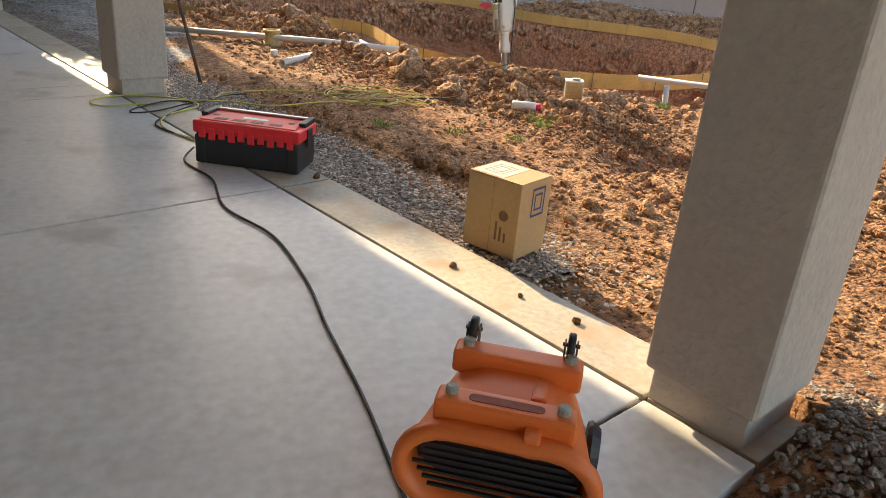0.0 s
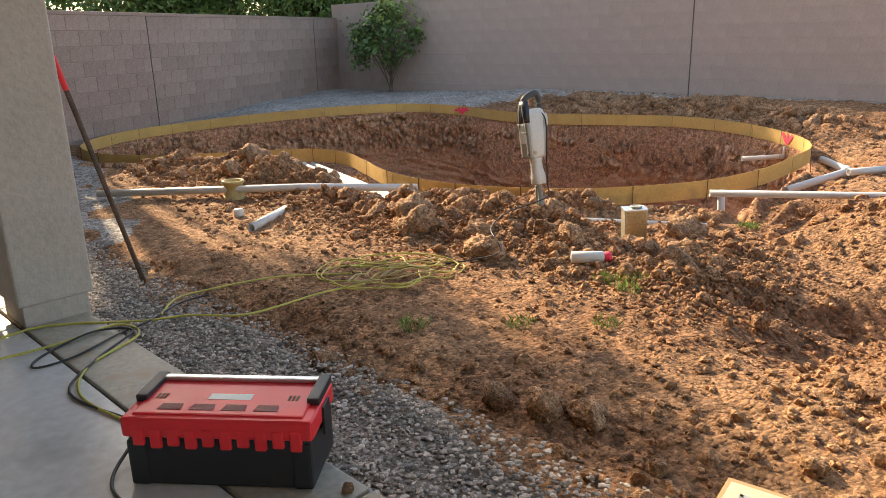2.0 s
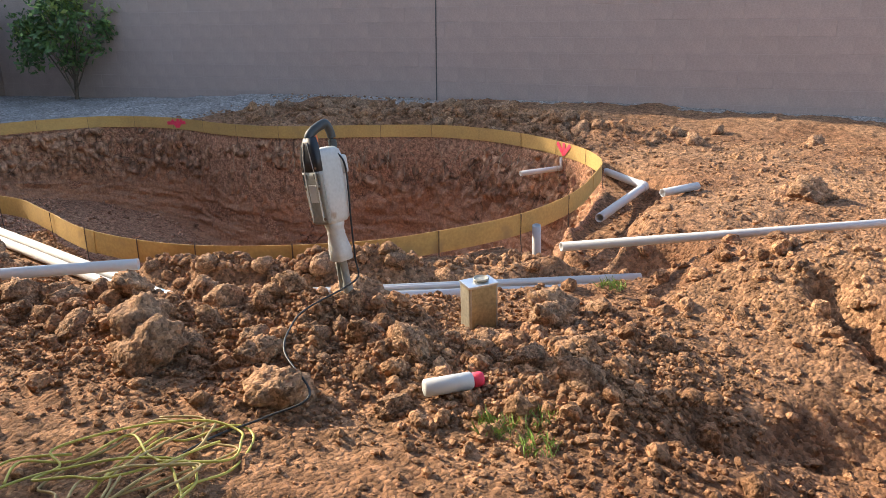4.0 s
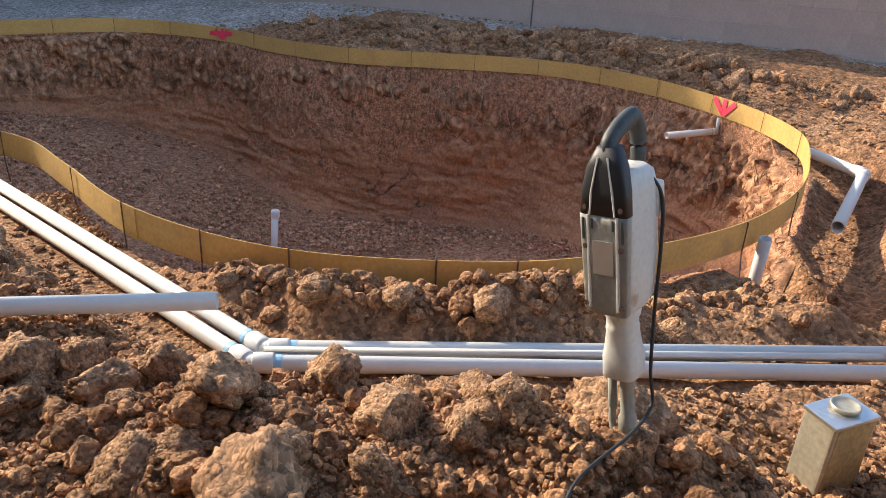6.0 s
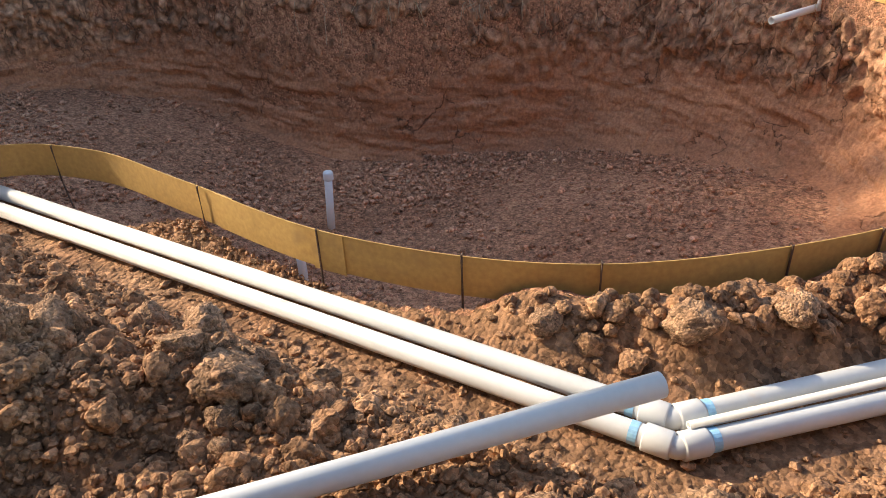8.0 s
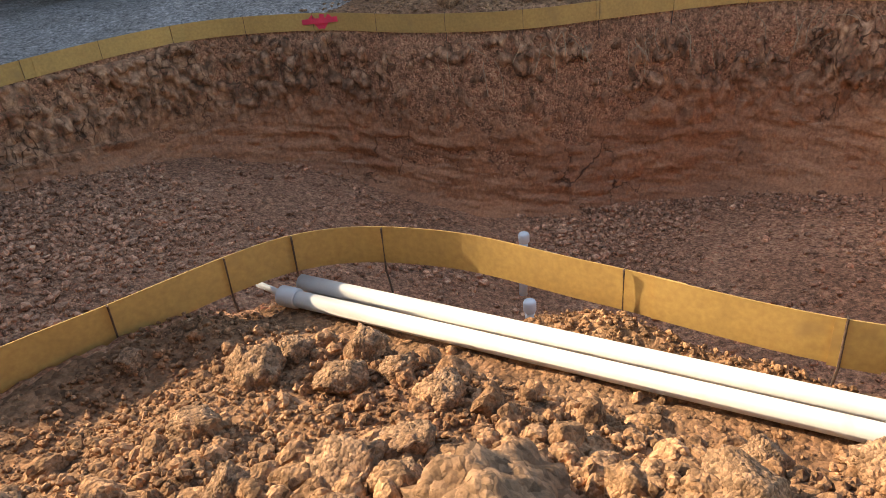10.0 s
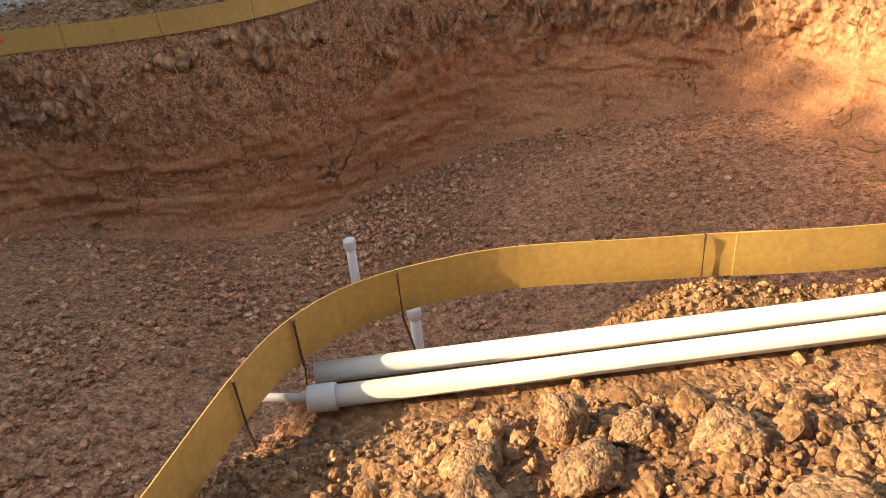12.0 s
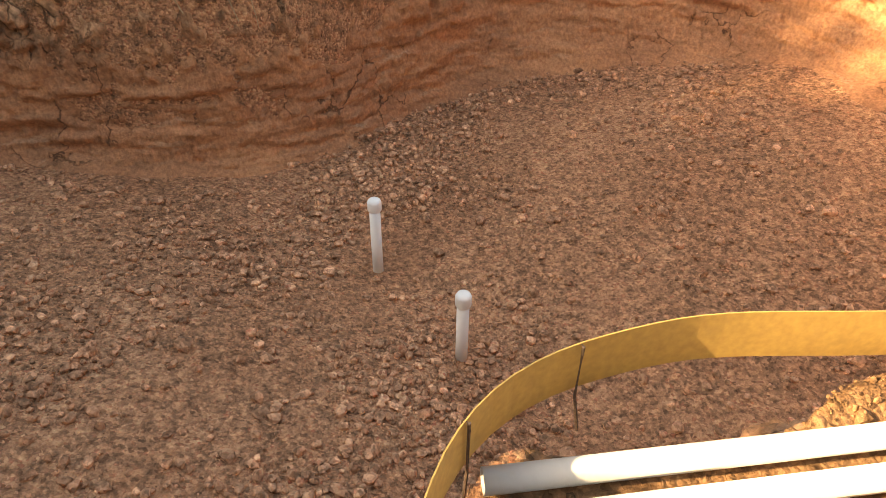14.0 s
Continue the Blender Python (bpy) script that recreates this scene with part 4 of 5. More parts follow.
# ---- air mover ----
def air_mover():
    t = thing("air_mover", "orange plastic carpet-drying air mover lying on the slab", "air mover", pose(0.645, 1.282, 0, 0, 0, -35))

    def obround(w, h, n=10):
        pts = []
        for cx, a0 in ((w - h, -90), (-w + h, 90)):
            pts += [(cx + h * math.cos(radians(a0 + 180 * k / n)), h * math.sin(radians(a0 + 180 * k / n))) for k in range(n + 1)]
        return pts

    bm = bmesh.new()
    loops = []
    for y, w, h, zc in ((-0.105, 0.212, 0.1, 0.148), (-0.095, 0.222, 0.11, 0.148), (-0.075, 0.222, 0.11, 0.148), (-0.06, 0.205, 0.1, 0.152), (0.0, 0.19, 0.108, 0.152), (0.1, 0.178, 0.125, 0.145), (0.2, 0.158, 0.125, 0.145), (0.25, 0.12, 0.09, 0.15)):
        loops.append([bm.verts.new((x, y, zc + z)) for x, z in obround(w, h)])
    for a, b in zip(loops, loops[1:]):
        for k in range(len(a)):
            bm.faces.new((a[k], a[(k + 1) % len(a)], b[(k + 1) % len(a)], b[k]))
    bm.faces.new(loops[-1])
    inner = [bm.verts.new((v.co.x * 0.9, v.co.y + 0.002, 0.155 + (v.co.z - 0.155) * 0.82)) for v in loops[0]]
    deep = [bm.verts.new((v.co.x, v.co.y + 0.1, v.co.z)) for v in inner]
    for k in range(len(inner)):
        j = (k + 1) % len(inner)
        bm.faces.new((loops[0][k], loops[0][j], inner[j], inner[k]))
        bm.faces.new((inner[k], inner[j], deep[j], deep[k]))
    part("housing", bm, ORANGE, t, smooth=True)
    bm = bmesh.new()
    prism(bm, obround(0.182, 0.07), 0, 0.004, pose(0, -0.02, 0.155, 90, 0, 0))
    part("intake_back", bm, BLACKPLAST, t, "black mouth")
    for k in range(7):
        bm = bmesh.new()
        z = 0.098 + 0.0175 * k
        box(bm, -0.178 + 0.012 * abs(k - 3), 0.178 - 0.012 * abs(k - 3), -0.09, -0.082, z, z + 0.006)
        part("grille_bar", bm, BLACKPLAST, t, "black grille bar")
    for y, z, h in ((-0.02, 0.262, 0.05), (0.175, 0.268, 0.05)):
        bm = bmesh.new()
        box(bm, -0.15, 0.15, y - 0.035, y + 0.03, z - 0.03, z + h - 0.018, 0.014, 3)
        part("crossbar", bm, ORANGE, t, "moulded orange crossbar")
        for k in (-1, 1):
            bm = bmesh.new()
            rings(bm, [(0.014, 0), (0.014, 0.016), (0.01, 0.02)], 12, Matrix.Translation((k * 0.118, y, z + h - 0.02)))
            part("foot", bm, TOOLMID, t, "grey rubber foot")
    # no hole here: the slot's inner shade is a dark orange plate
    bm = bmesh.new()
    prism(bm, obround(0.08, 0.013), 0.2935, 0.2955, Matrix.Translation((0, -0.025, 0)))
    part("handle_slot", bm, mat_dark_orange, t, "handle slot drawn as a flat plate, its shade painted dark")
    for y in (-0.065, 0.075):
        bm = bmesh.new()
        box(bm, 0.045, 0.08, y - 0.03, y + 0.05, 0.22, 0.272, 0.008)
        part("rib", bm, ORANGE, t)
    for k in (-1, 1):
        w = thing("caster", "", "")
        w.parent = t
        w.matrix_basis = pose(k * 0.115, 0.21, 0.315)
        for key in list(w.keys()):
            del w[key]
        bm = bmesh.new()
        rings(bm, [(0.026, -0.009), (0.03, -0.006), (0.03, 0.006), (0.026, 0.009)], 18, pose(0, 0, 0.01, 0, 90, 0))
        part("wheel", bm, BLACKPLAST, w, "black caster wheel", smooth=True)
        bm = bmesh.new()
        for j in (-1, 1):
            box(bm, j * 0.014 - 0.002, j * 0.014 + 0.002, -0.014, 0.014, -0.03, 0.018)
        rings(bm, [(0.005, -0.02), (0.005, 0.02)], 8, pose(0, 0, 0.01, 0, 90, 0))
        part("fork", bm, STEEL, w, "dark steel fork")
    bm = bmesh.new()
    rings(bm, [(0.07, 0), (0.075, 0.01), (0.06, 0.03)], 18, pose(0.18, 0.1, 0.12, 0, 90, 0))
    part("side_intake", bm, BLACKPLAST, t, "black side intake")


mat_dark_orange = mat("orange_slot_shade", (0.22, 0.035, 0.015), 0.7)
air_mover()


# ---- breaker hammer ----
def breaker():
    foot, top = Vector((2.925, 5.77, 0.09)), Vector((2.89, 5.897, 0.895))
    up = (top - foot).normalized()
    back = Vector((-0.995, -0.02, 0))
    yy = -(back - up * back.dot(up)).normalized()
    xx = yy.cross(up)
    m = Matrix.Translation(foot) @ Matrix((xx, yy, up)).transposed().to_4x4() @ Matrix.Diagonal((0.8, 0.88, 1, 1))
    t = thing("breaker_hammer", "grey electric demolition hammer standing with its chisel in the soil", "demolition hammer", m)

    def loft(bm, rows, n=28):
        """Rounded boxes (z, half width, y back, y front, roundness) joined upwards."""
        loops = []
        for z, w, y0, y1, e in rows:
            cy, h = (y0 + y1) / 2, (y1 - y0) / 2
            lp = []
            for k in range(n):
                a = 2 * math.pi * k / n
                c, s = math.cos(a), math.sin(a)
                lp.append(bm.verts.new((w * math.copysign(abs(c) ** e, c), cy + h * math.copysign(abs(s) ** e, s), z)))
            loops.append(lp)
        for a, b in zip(loops, loops[1:]):
            for k in range(n):
                bm.faces.new((a[k], a[(k + 1) % n], b[(k + 1) % n], b[k]))
        bm.faces.new(loops[0][::-1])
        bm.faces.new(loops[-1])

    bm = bmesh.new()
    rings(bm, [(0.014, -0.1), (0.014, 0.2)], 6, pose(0.01, 0, 0))
    part("chisel", bm, STEEL, t, "worn steel chisel")
    bm = bmesh.new()
    rings(bm, [(0.02, 0.05), (0.026, 0.06), (0.026, 0.09), (0.02, 0.1), (0.02, 0.2), (0.03, 0.21)], 14, pose(0.012, 0, 0))
    rings(bm, [(0.012, 0.1), (0.014, 0.12), (0.012, 0.19)], 10, pose(-0.035, 0, 0))
    tube(bm, spline([(-0.035, 0, 0.12), (-0.03, -0.01, 0.06), (0.0, -0.012, 0.035), (0.03, -0.008, 0.06)], 5), 0.011, 8)
    part("retainer", bm, TOOLMID, t, "steel tool retainer", smooth=True)
    bm = bmesh.new()
    loft(bm, [(0.2, 0.047, -0.04, 0.05, 0.6), (0.205, 0.052, -0.045, 0.055, 0.6), (0.25, 0.052, -0.045, 0.055, 0.6), (0.275, 0.048, -0.044, 0.05, 0.75), (0.315, 0.043, -0.042, 0.044, 0.9), (0.32, 0.046, -0.045, 0.047, 0.95), (0.33, 0.043, -0.042, 0.044, 0.95), (0.345, 0.043, -0.043, 0.044, 0.95), (0.352, 0.047, -0.046, 0.048, 0.9), (0.375, 0.05, -0.05, 0.05, 0.8)])
    part("barrel", bm, TOOLGREY, t, "grey barrel", smooth=True)
    bm = bmesh.new()
    loft(bm, [(0.37, 0.05, -0.05, 0.062, 0.5), (0.39, 0.06, -0.062, 0.082, 0.4), (0.5, 0.066, -0.068, 0.092, 0.36), (0.64, 0.064, -0.068, 0.092, 0.36), (0.672, 0.058, -0.066, 0.084, 0.4), (0.686, 0.042, -0.055, 0.066, 0.5)])
    box(bm, -0.07, 0.07, 0.06, 0.104, 0.565, 0.645, 0.014)
    part("motor_housing", bm, TOOLGREY, t, "pale grey motor housing", smooth=True)
    bm = bmesh.new()
    loft(bm, [(0.375, 0.058, -0.08, -0.055, 0.4), (0.385, 0.064, -0.085, -0.057, 0.35), (0.58, 0.07, -0.089, -0.06, 0.35), (0.6, 0.07, -0.089, -0.06, 0.35)])
    part("back_cover", bm, TOOLMID, t, "olive grey back cover", smooth=True)
    for x in (-0.042, 0.042):
        bm = bmesh.new()
        box(bm, x - 0.004, x + 0.004, -0.091, -0.08, 0.39, 0.6, 0.002)
        part("cover_rib", bm, TOOLGREY, t)
    bm = bmesh.new()
    box(bm, -0.03, 0.03, -0.0905, -0.085, 0.47, 0.545, 0.001)
    part("rating_plate", bm, ALU, t, "worn silvery rating plate")
    bm = bmesh.new()
    loft(bm, [(0.6, 0.07, -0.09, -0.052, 0.4), (0.65, 0.066, -0.089, -0.045, 0.42), (0.70, 0.052, -0.086, -0.03, 0.55), (0.738, 0.03, -0.076, -0.022, 0.75)])
    part("black_shroud", bm, BLACKPLAST, t, "black top shroud", smooth=True)
    for x in (-0.03, 0.03):
        bm = bmesh.new()
        tube(bm, [(x * 1.2, -0.089, 0.6), (x, -0.09, 0.65), (x * 0.45, -0.082, 0.72)], 0.003, 6)
        part("shroud_rib", bm, TOOLGREY, t)
    bm = bmesh.new()
    line = spline([(0, -0.055, 0.70), (0, -0.055, 0.738), (0, -0.02, 0.762), (0, 0.03, 0.778), (0, 0.06, 0.78), (0, 0.078, 0.757), (0, 0.086, 0.72), (0, 0.08, 0.66)], 6)
    tube(bm, line, 0.021, 12)
    part("top_handle", bm, TOOLDARK, t, "black loop handle", smooth=True)
    bm = bmesh.new()
    box(bm, -0.012, 0.012, -0.03, -0.008, 0.712, 0.742, 0.004)
    part("trigger", bm, mat_orange_trigger, t, "orange trigger")
    for x in (-0.057, -0.03, 0.03, 0.057):
        bm = bmesh.new()
        box(bm, x - 0.0025, x + 0.0025, -0.0905, -0.07, 0.545 if abs(x) > 0.04 else 0.57, 0.592)
        part("vent_slot", bm, TOOLDARK, t)
    for k in (-1, 1):
        for z in (0.4, 0.53, 0.615):
            bm = bmesh.new()
            rings(bm, [(0.0065, 0), (0.0065, 0.006)], 8, pose(k * 0.052, -0.085, z, 90, 0, 0))
            part("screw", bm, STEEL, t)


mat_orange_trigger = mat("orange_trigger", (0.8, 0.2, 0.05), 0.5)
breaker()


def cable(name, pts, r, material, label, per=8):
    bm = bmesh.new()
    tube(bm, spline(pts, per), r, 8)
    return tagged(part(name, bm, material, smooth=True), label, "cable")


def gz(x, y, up=0.0):
    return (x, y, float(ground_z(x, y)) + up)


cable("power_cable", [(2.93, 5.85, 0.77), (2.965, 5.81, 0.71), (2.965, 5.79, 0.6), (2.96, 5.775, 0.45), (2.955, 5.755, 0.3), (2.95, 5.735, 0.22), (2.86, 5.73, 0.19), (2.68, 5.75, 0.15), (2.56, 5.7, 0.13), (2.42, 5.57, 0.1), (2.34, 5.33, 0.04), (2.19, 5.38, 0.0), (2.03, 5.42, -0.01), (1.9, 5.41, -0.01)], 0.0042, CORD, "black power cable hanging from the demolition hammer")


# ---- small things on the soil ----
def tin_can():
    t = thing("tin_can", "dented rectangular tin can with brown stains and one side coloured dark for shade, tilted in the soil", "tin can", pose(3.425, 5.44, -0.135, 2, -2, -25))
    w, d, h = 0.073, 0.05, 0.272
    bm = bmesh.new()
    box(bm, -w, w, -d, d, -0.03, h, 0.011, 3)
    part("body", bm, TIN, t, smooth=False)
    # panel on the sunless side, shade put into its colour
    bm = bmesh.new()
    box(bm, -w + 0.012, w - 0.012, -d - 0.0012, -d + 0.004, 0.0, h - 0.014)
    part("label_panel", bm, TINLABEL_SHADED, t, "amber label panel with its shade painted in as dark patches")
    for z in (h - 0.006, 0.0):
        bm = bmesh.new()
        box(bm, -w - 0.0025, w + 0.0025, -d - 0.0025, d + 0.0025, z - 0.004, z + 0.007, 0.003)
        part("rolled_rim", bm, ALU, t, "bright rolled rim")
    bm = bmesh.new()
    rings(bm, [(0.034, h), (0.034, h + 0.006), (0.037, h + 0.007), (0.037, h + 0.013), (0.033, h + 0.015), (0.03, h + 0.010), (0.012, h + 0.010)], 24, pose(0.012, 0.004, 0))
    part("screw_cap", bm, TIN, t, "round screw cap", smooth=True)


tin_can()


def spray_can():
    t = thing("spray_can", "white marking spray can with a pink cap lying on the soil", "spray can", along((2.66, 5.09, 0.015), (2.87, 4.96, 0.02)))
    bm = bmesh.new()
    rings(bm, [(0.027, 0), (0.033, 0.005), (0.033, 0.175), (0.026, 0.185)], 20)
    part("can", bm, PVC, t, smooth=True)
    bm = bmesh.new()
    rings(bm, [(0.027, 0.18), (0.028, 0.215), (0.022, 0.225)], 20)
    part("cap", bm, PINK, t, "pink plastic cap", smooth=True)


spray_can()


def skimmer_collar():
    t = thing("skimmer_collar", "round tan plastic collar ring with a flange, on the soil", "collar", pose(1.38, 8.0, -0.03))
    bm = bmesh.new()
    rings(bm, [(0.105, 0), (0.105, 0.012), (0.082, 0.016), (0.08, 0.12), (0.09, 0.128), (0.09, 0.15), (0.078, 0.152), (0.07, 0.145), (0.068, 0.02)], 28, cap=False)
    part("ring", bm, TANPLAST, t, smooth=True)
    bm = bmesh.new()
    rings(bm, [(0.069, 0.03), (0.069, 0.034)], 28)
    part("inner_floor", bm, TOOLDARK, t)


skimmer_collar()
t = thing("loose_cap_fitting", "small white plastic pipe cap on the soil", "pipe cap", pose(1.27, 7.3, -0.03))
bm = bmesh.new()
rings(bm, [(0.033, 0), (0.036, 0.003), (0.036, 0.055), (0.03, 0.062)], 18)
part("shell", bm, PVC, t, smooth=True)

# the digging bar leaning on the column
bar = thing("digging_bar", "long dark steel digging bar with red tape leaning on the column", "digging bar")
A0, A1 = Vector((0.49, 6.05, -0.06)), Vector((0.10, 5.80, 1.75))
bm = bmesh.new()
tube(bm, [A0, A0.lerp(A1, 0.12), A1], 0.013, 10)
part("rod", bm, STEEL, bar, smooth=True)
bm = bmesh.new()
tube(bm, [A0.lerp(A1, 0.60), A0.lerp(A1, 0.69)], 0.0145, 10)
part("tape", bm, REDPLAST, bar, "red tape")

# cords
cable("extension_cord", [(0.26, 4.12, 0.03), (0.2, 3.95, 0.008), (0.3, 3.65, 0.008), (0.31, 3.26, 0.008), (0.45, 2.91, 0.008), (0.49, 2.48, 0.008), (0.48, 2.15, 0.008), (0.48, 1.75, 0.008), (0.46, 1.37, 0.008), (0.45, 1.0, 0.008), (0.6, 0.6, 0.008)], 0.0055, CORD, "black extension cord lying over the slab")
cable("yellow_cord", [(0.3, 4.3, 0.008), (0.14, 4.62, 0.008), (0.17, 4.9, 0.008), (0.38, 5.15, 0.008), (0.3, 5.32, 0.01), (0.05, 5.2, 0.012), (-0.2, 5.16, 0.012), (-0.25, 5.32, 0.01), (0.0, 5.47, 0.01), (0.41, 5.34, 0.0), (0.62, 5.3, 0.0), (0.82, 5.18, 0.0), (1.0, 5.2, 0.0), (1.25, 5.28, 0.0), (1.5, 5.3, 0.0)], 0.0055, YELLOW, "yellow extension cord running from slab to soil")
cable("extension_cord", [(0.28, 4.36, 0.008), (0.1, 4.68, 0.008), (0.2, 4.95, 0.01), (0.36, 5.2, 0.014), (0.2, 5.27, 0.014), (0.0, 5.1, 0.008), (-0.02, 4.99, 0.008), (0.12, 5.03, 0.008), (0.3, 5.2, 0.008), (0.45, 5.33, 0.0), (0.6, 5.5, 0.0), (0.75, 5.55, 0.0)], 0.005, CORD, "black extension cord looped on the slab beside the column")
cable("yellow_cord", [(0.5, 5.38, 0.0), (0.6, 5.58, 0.0), (0.8, 5.64, 0.0), (1.1, 5.66, 0.0), (1.35, 5.6, -0.01), (1.5, 5.5, 0.0)], 0.005, YELLOW, "pale yellow cord crossing gravel and soil")
rng = random.Random(5)
for k in range(7):
    cx, cy = 1.72 + rng.uniform(-0.16, 0.16), 5.4 + rng.uniform(-0.09, 0.09)
    a, b, rot = rng.uniform(0.12, 0.3), rng.uniform(0.05, 0.2), radians(-30 + rng.uniform(-50, 50))
    pts = []
    for j in range(15):
        w = 2 * math.pi * j / 12 + k
        q = 1 + 0.3 * rng.uniform(-1, 1)
        ex, ey = a * q * math.cos(w), b * q * math.sin(w)
        px, py = cx + ex * math.cos(rot) - ey * math.sin(rot), cy + ex * math.sin(rot) + ey * math.cos(rot)
        pts.append(gz(px, py, 0.012 + 0.008 * rng.random() + 0.004 * k))
    cable("cord_loop", pts, 0.0042, YELLOW if k % 3 else TANPLAST, "yellow extension cord lying in loose coils on the soil", 6)["group"] = "coiled cord"


# ---- soil clods, crumbs, gravel ----
def rock_mesh(name, seed, sub, rough, material, flat=0.8):
    """A broken lump of clay: blunt broken faces, crumbs stuck together, creases between them."""
    bm = bmesh.new()
    bmesh.ops.create_icosphere(bm, subdivisions=sub, radius=1)
    o = Vector((seed * 7.3, seed * 3.1, seed * 1.7))
    r = random.Random(seed)
    cuts = [(Vector((r.gauss(0, 1), r.gauss(0, 1), r.gauss(0, 1))).normalized(), r.uniform(0.5, 0.85)) for _ in range(7)]
    for v in bm.verts:
        p = v.co.copy()
        p *= 1 + 0.28 * noise.noise(p * 1.2 + o)
        for n, d in cuts:
            e = p.dot(n) - d
            if e > 0:
                p -= n * e * 0.7
        crumb = rough * (0.9 * (0.5 - noise.voronoi(p * 2.6 + o)[0][0]) * (0.55 + noise.noise(p * 1.7 - o)))
        if sub > 2:
            crumb += rough * 0.75 * (0.45 - noise.voronoi(p * 6.5 + o)[0][0]) * max(0.15, 0.5 + 1.2 * noise.noise(p * 1.4 + o))
        p *= 1 + crumb + rough * 0.4 * noise.noise(p * 4 + o) + rough * 0.28 * noise.noise(p * 15 + o)
        v.co = Vector((p.x, p.y, p.z * flat))
    me = bpy.data.meshes.new(name)
    for f in bm.faces:
        f.smooth = sub > 3
    bm.to_mesh(me)
    bm.free()
    me.materials.append(material)
    return me


CLODS = [rock_mesh("soil_clod", k + 1, 4, 0.32, CLOD, 0.75 + 0.1 * (k % 3)) for k in range(10)]
SMALL_CLODS = [rock_mesh("small_soil_clod", k + 51, 3, 0.32, CLOD, 0.85) for k in range(8)]
BIG_CLODS = [rock_mesh("big_soil_clod", k + 31, 4, 0.42, CLOD, 0.8 + 0.1 * (k % 3)) for k in range(8)]
rng = random.Random(11)


def clod(x, y, r, sink=0.3):
    ob = new("soil_clod", (BIG_CLODS if r > 0.084 else CLODS if r > 0.05 else SMALL_CLODS)[rng.randrange(8)])
    s = [1.05 * r * rng.uniform(0.8, 1.2) for _ in range(3)]
    ob.matrix_world = Matrix.LocRotScale((x, y, float(ground_z(x, y)) + r * (0.8 - 2 * sink) * 0.8), Euler((rng.uniform(-0.6, 0.6), rng.uniform(-0.6, 0.6), rng.uniform(0, 6.28))), s)
    return tagged(ob, "rough dry clod of reddish brown soil", "soil clod", "spoil clods")


def scatter_line(pts, n, width, r0, r1, bias=2.0):
    for _ in range(n):
        k = rng.randrange(len(pts) - 1)
        t = rng.random()
        (ax, ay), (bx, by) = pts[k], pts[k + 1]
        x, y = ax + (bx - ax) * t + rng.gauss(0, width), ay + (by - ay) * t + rng.gauss(0, width)
        d, _s = line_dist(np.array([x]), np.array([y]), TRENCH)
        p = pool_dist(np.array([x]), np.array([y]))[0]
        r = r0 + (r1 - r0) * rng.random() ** bias
        e, _s = line_dist(np.array([x]), np.array([y]), [(0.37, 8.5), (2.66, 7.06)])
        if d[0] < (0.24 if y > 7.2 else 0.13) + r or p > -0.12 - r * 0.6 or e[0] < 0.05 + r or math.hypot(x - 3.3, y - 5.3) < 0.22 + r or math.hypot(x - 2.75, y - 5.0) < 0.15 + r:
            continue
        clod(x, y, r)


# the largest clods: the spoil ridge towards the house, then the heaps round the trench and the pool
for x, y, r in ((1.75, 8.76, 0.134), (1.92, 9.07, 0.083), (1.77, 9.12, 0.09), (1.6, 8.99, 0.08), (2.13, 9.41, 0.068), (2.22, 9.29, 0.053), (2.07, 9.63, 0.09), (2.17, 7.94, 0.088), (2.16, 8.08, 0.066), (1.92, 8.39, 0.07),
                (2.28, 8.41, 0.061), (1.64, 9.32, 0.064), (1.81, 9.59, 0.069), (1.48, 9.0, 0.082), (2.19, 6.22, 0.128), (2.34, 6.57, 0.107), (2.66, 6.53, 0.085), (2.44, 5.76, 0.087), (2.8, 5.55, 0.085), (2.84, 5.32, 0.085),
                (2.34, 6.88, 0.092), (2.6, 6.24, 0.079), (2.67, 5.69, 0.061), (2.18, 6.91, 0.091), (2.07, 6.53, 0.07), (2.21, 7.07, 0.086), (2.05, 7.11, 0.092), (2.86, 6.15, 0.085), (2.79, 6.02, 0.078), (1.5, 8.6, 0.11)):
    clod(x, y, r)
for x, y, r in ((3.62, 5.16, 0.13), (3.81, 5.03, 0.085), (3.17, 5.2, 0.06), (3.07, 5.86, 0.11), (3.24, 6.88, 0.065), (3.04, 7.1, 0.075), (2.9, 7.47, 0.06), (3.48, 6.62, 0.075), (3.82, 6.37, 0.07), (3.98, 6.13, 0.075), (2.1, 9.76, 0.058),
                (2.18, 9.61, 0.059), (2.28, 9.43, 0.065), (2.03, 10.17, 0.049), (2.16, 9.13, 0.071), (2.14, 6.06, 0.12), (2.33, 5.49, 0.11), (2.56, 5.15, 0.069), (3.05, 4.69, 0.089), (3.45, 5.08, 0.1), (4.6, 3.48, 0.13), (4.2, 3.57, 0.11),
                (3.95, 3.4, 0.09), (4.0, 3.6, 0.07), (6.26, 4.81, 0.13), (1.6, 3.82, 0.07), (1.72, 3.72, 0.075), (1.5, 3.95, 0.06), (5.05, 3.5, 0.11), (5.25, 3.4, 0.1), (4.85, 3.62, 0.09)):
    clod(x, y, r)
scatter_line(RIDGE, 84, 0.24, 0.03, 0.08, 2.6)
scatter_line(FAR_RIDGE, 90, 0.25, 0.035, 0.11)
scatter_line(DITCH, 26, 0.12, 0.02, 0.06)
scatter_line([(6.5, 2.9), (5.2, 3.35), (4.5, 3.7)], 24, 0.3, 0.03, 0.10)
scatter_line([(0.9, 9.9), (1.3, 9.0), (2.1, 8.2)], 32, 0.25, 0.03, 0.09)
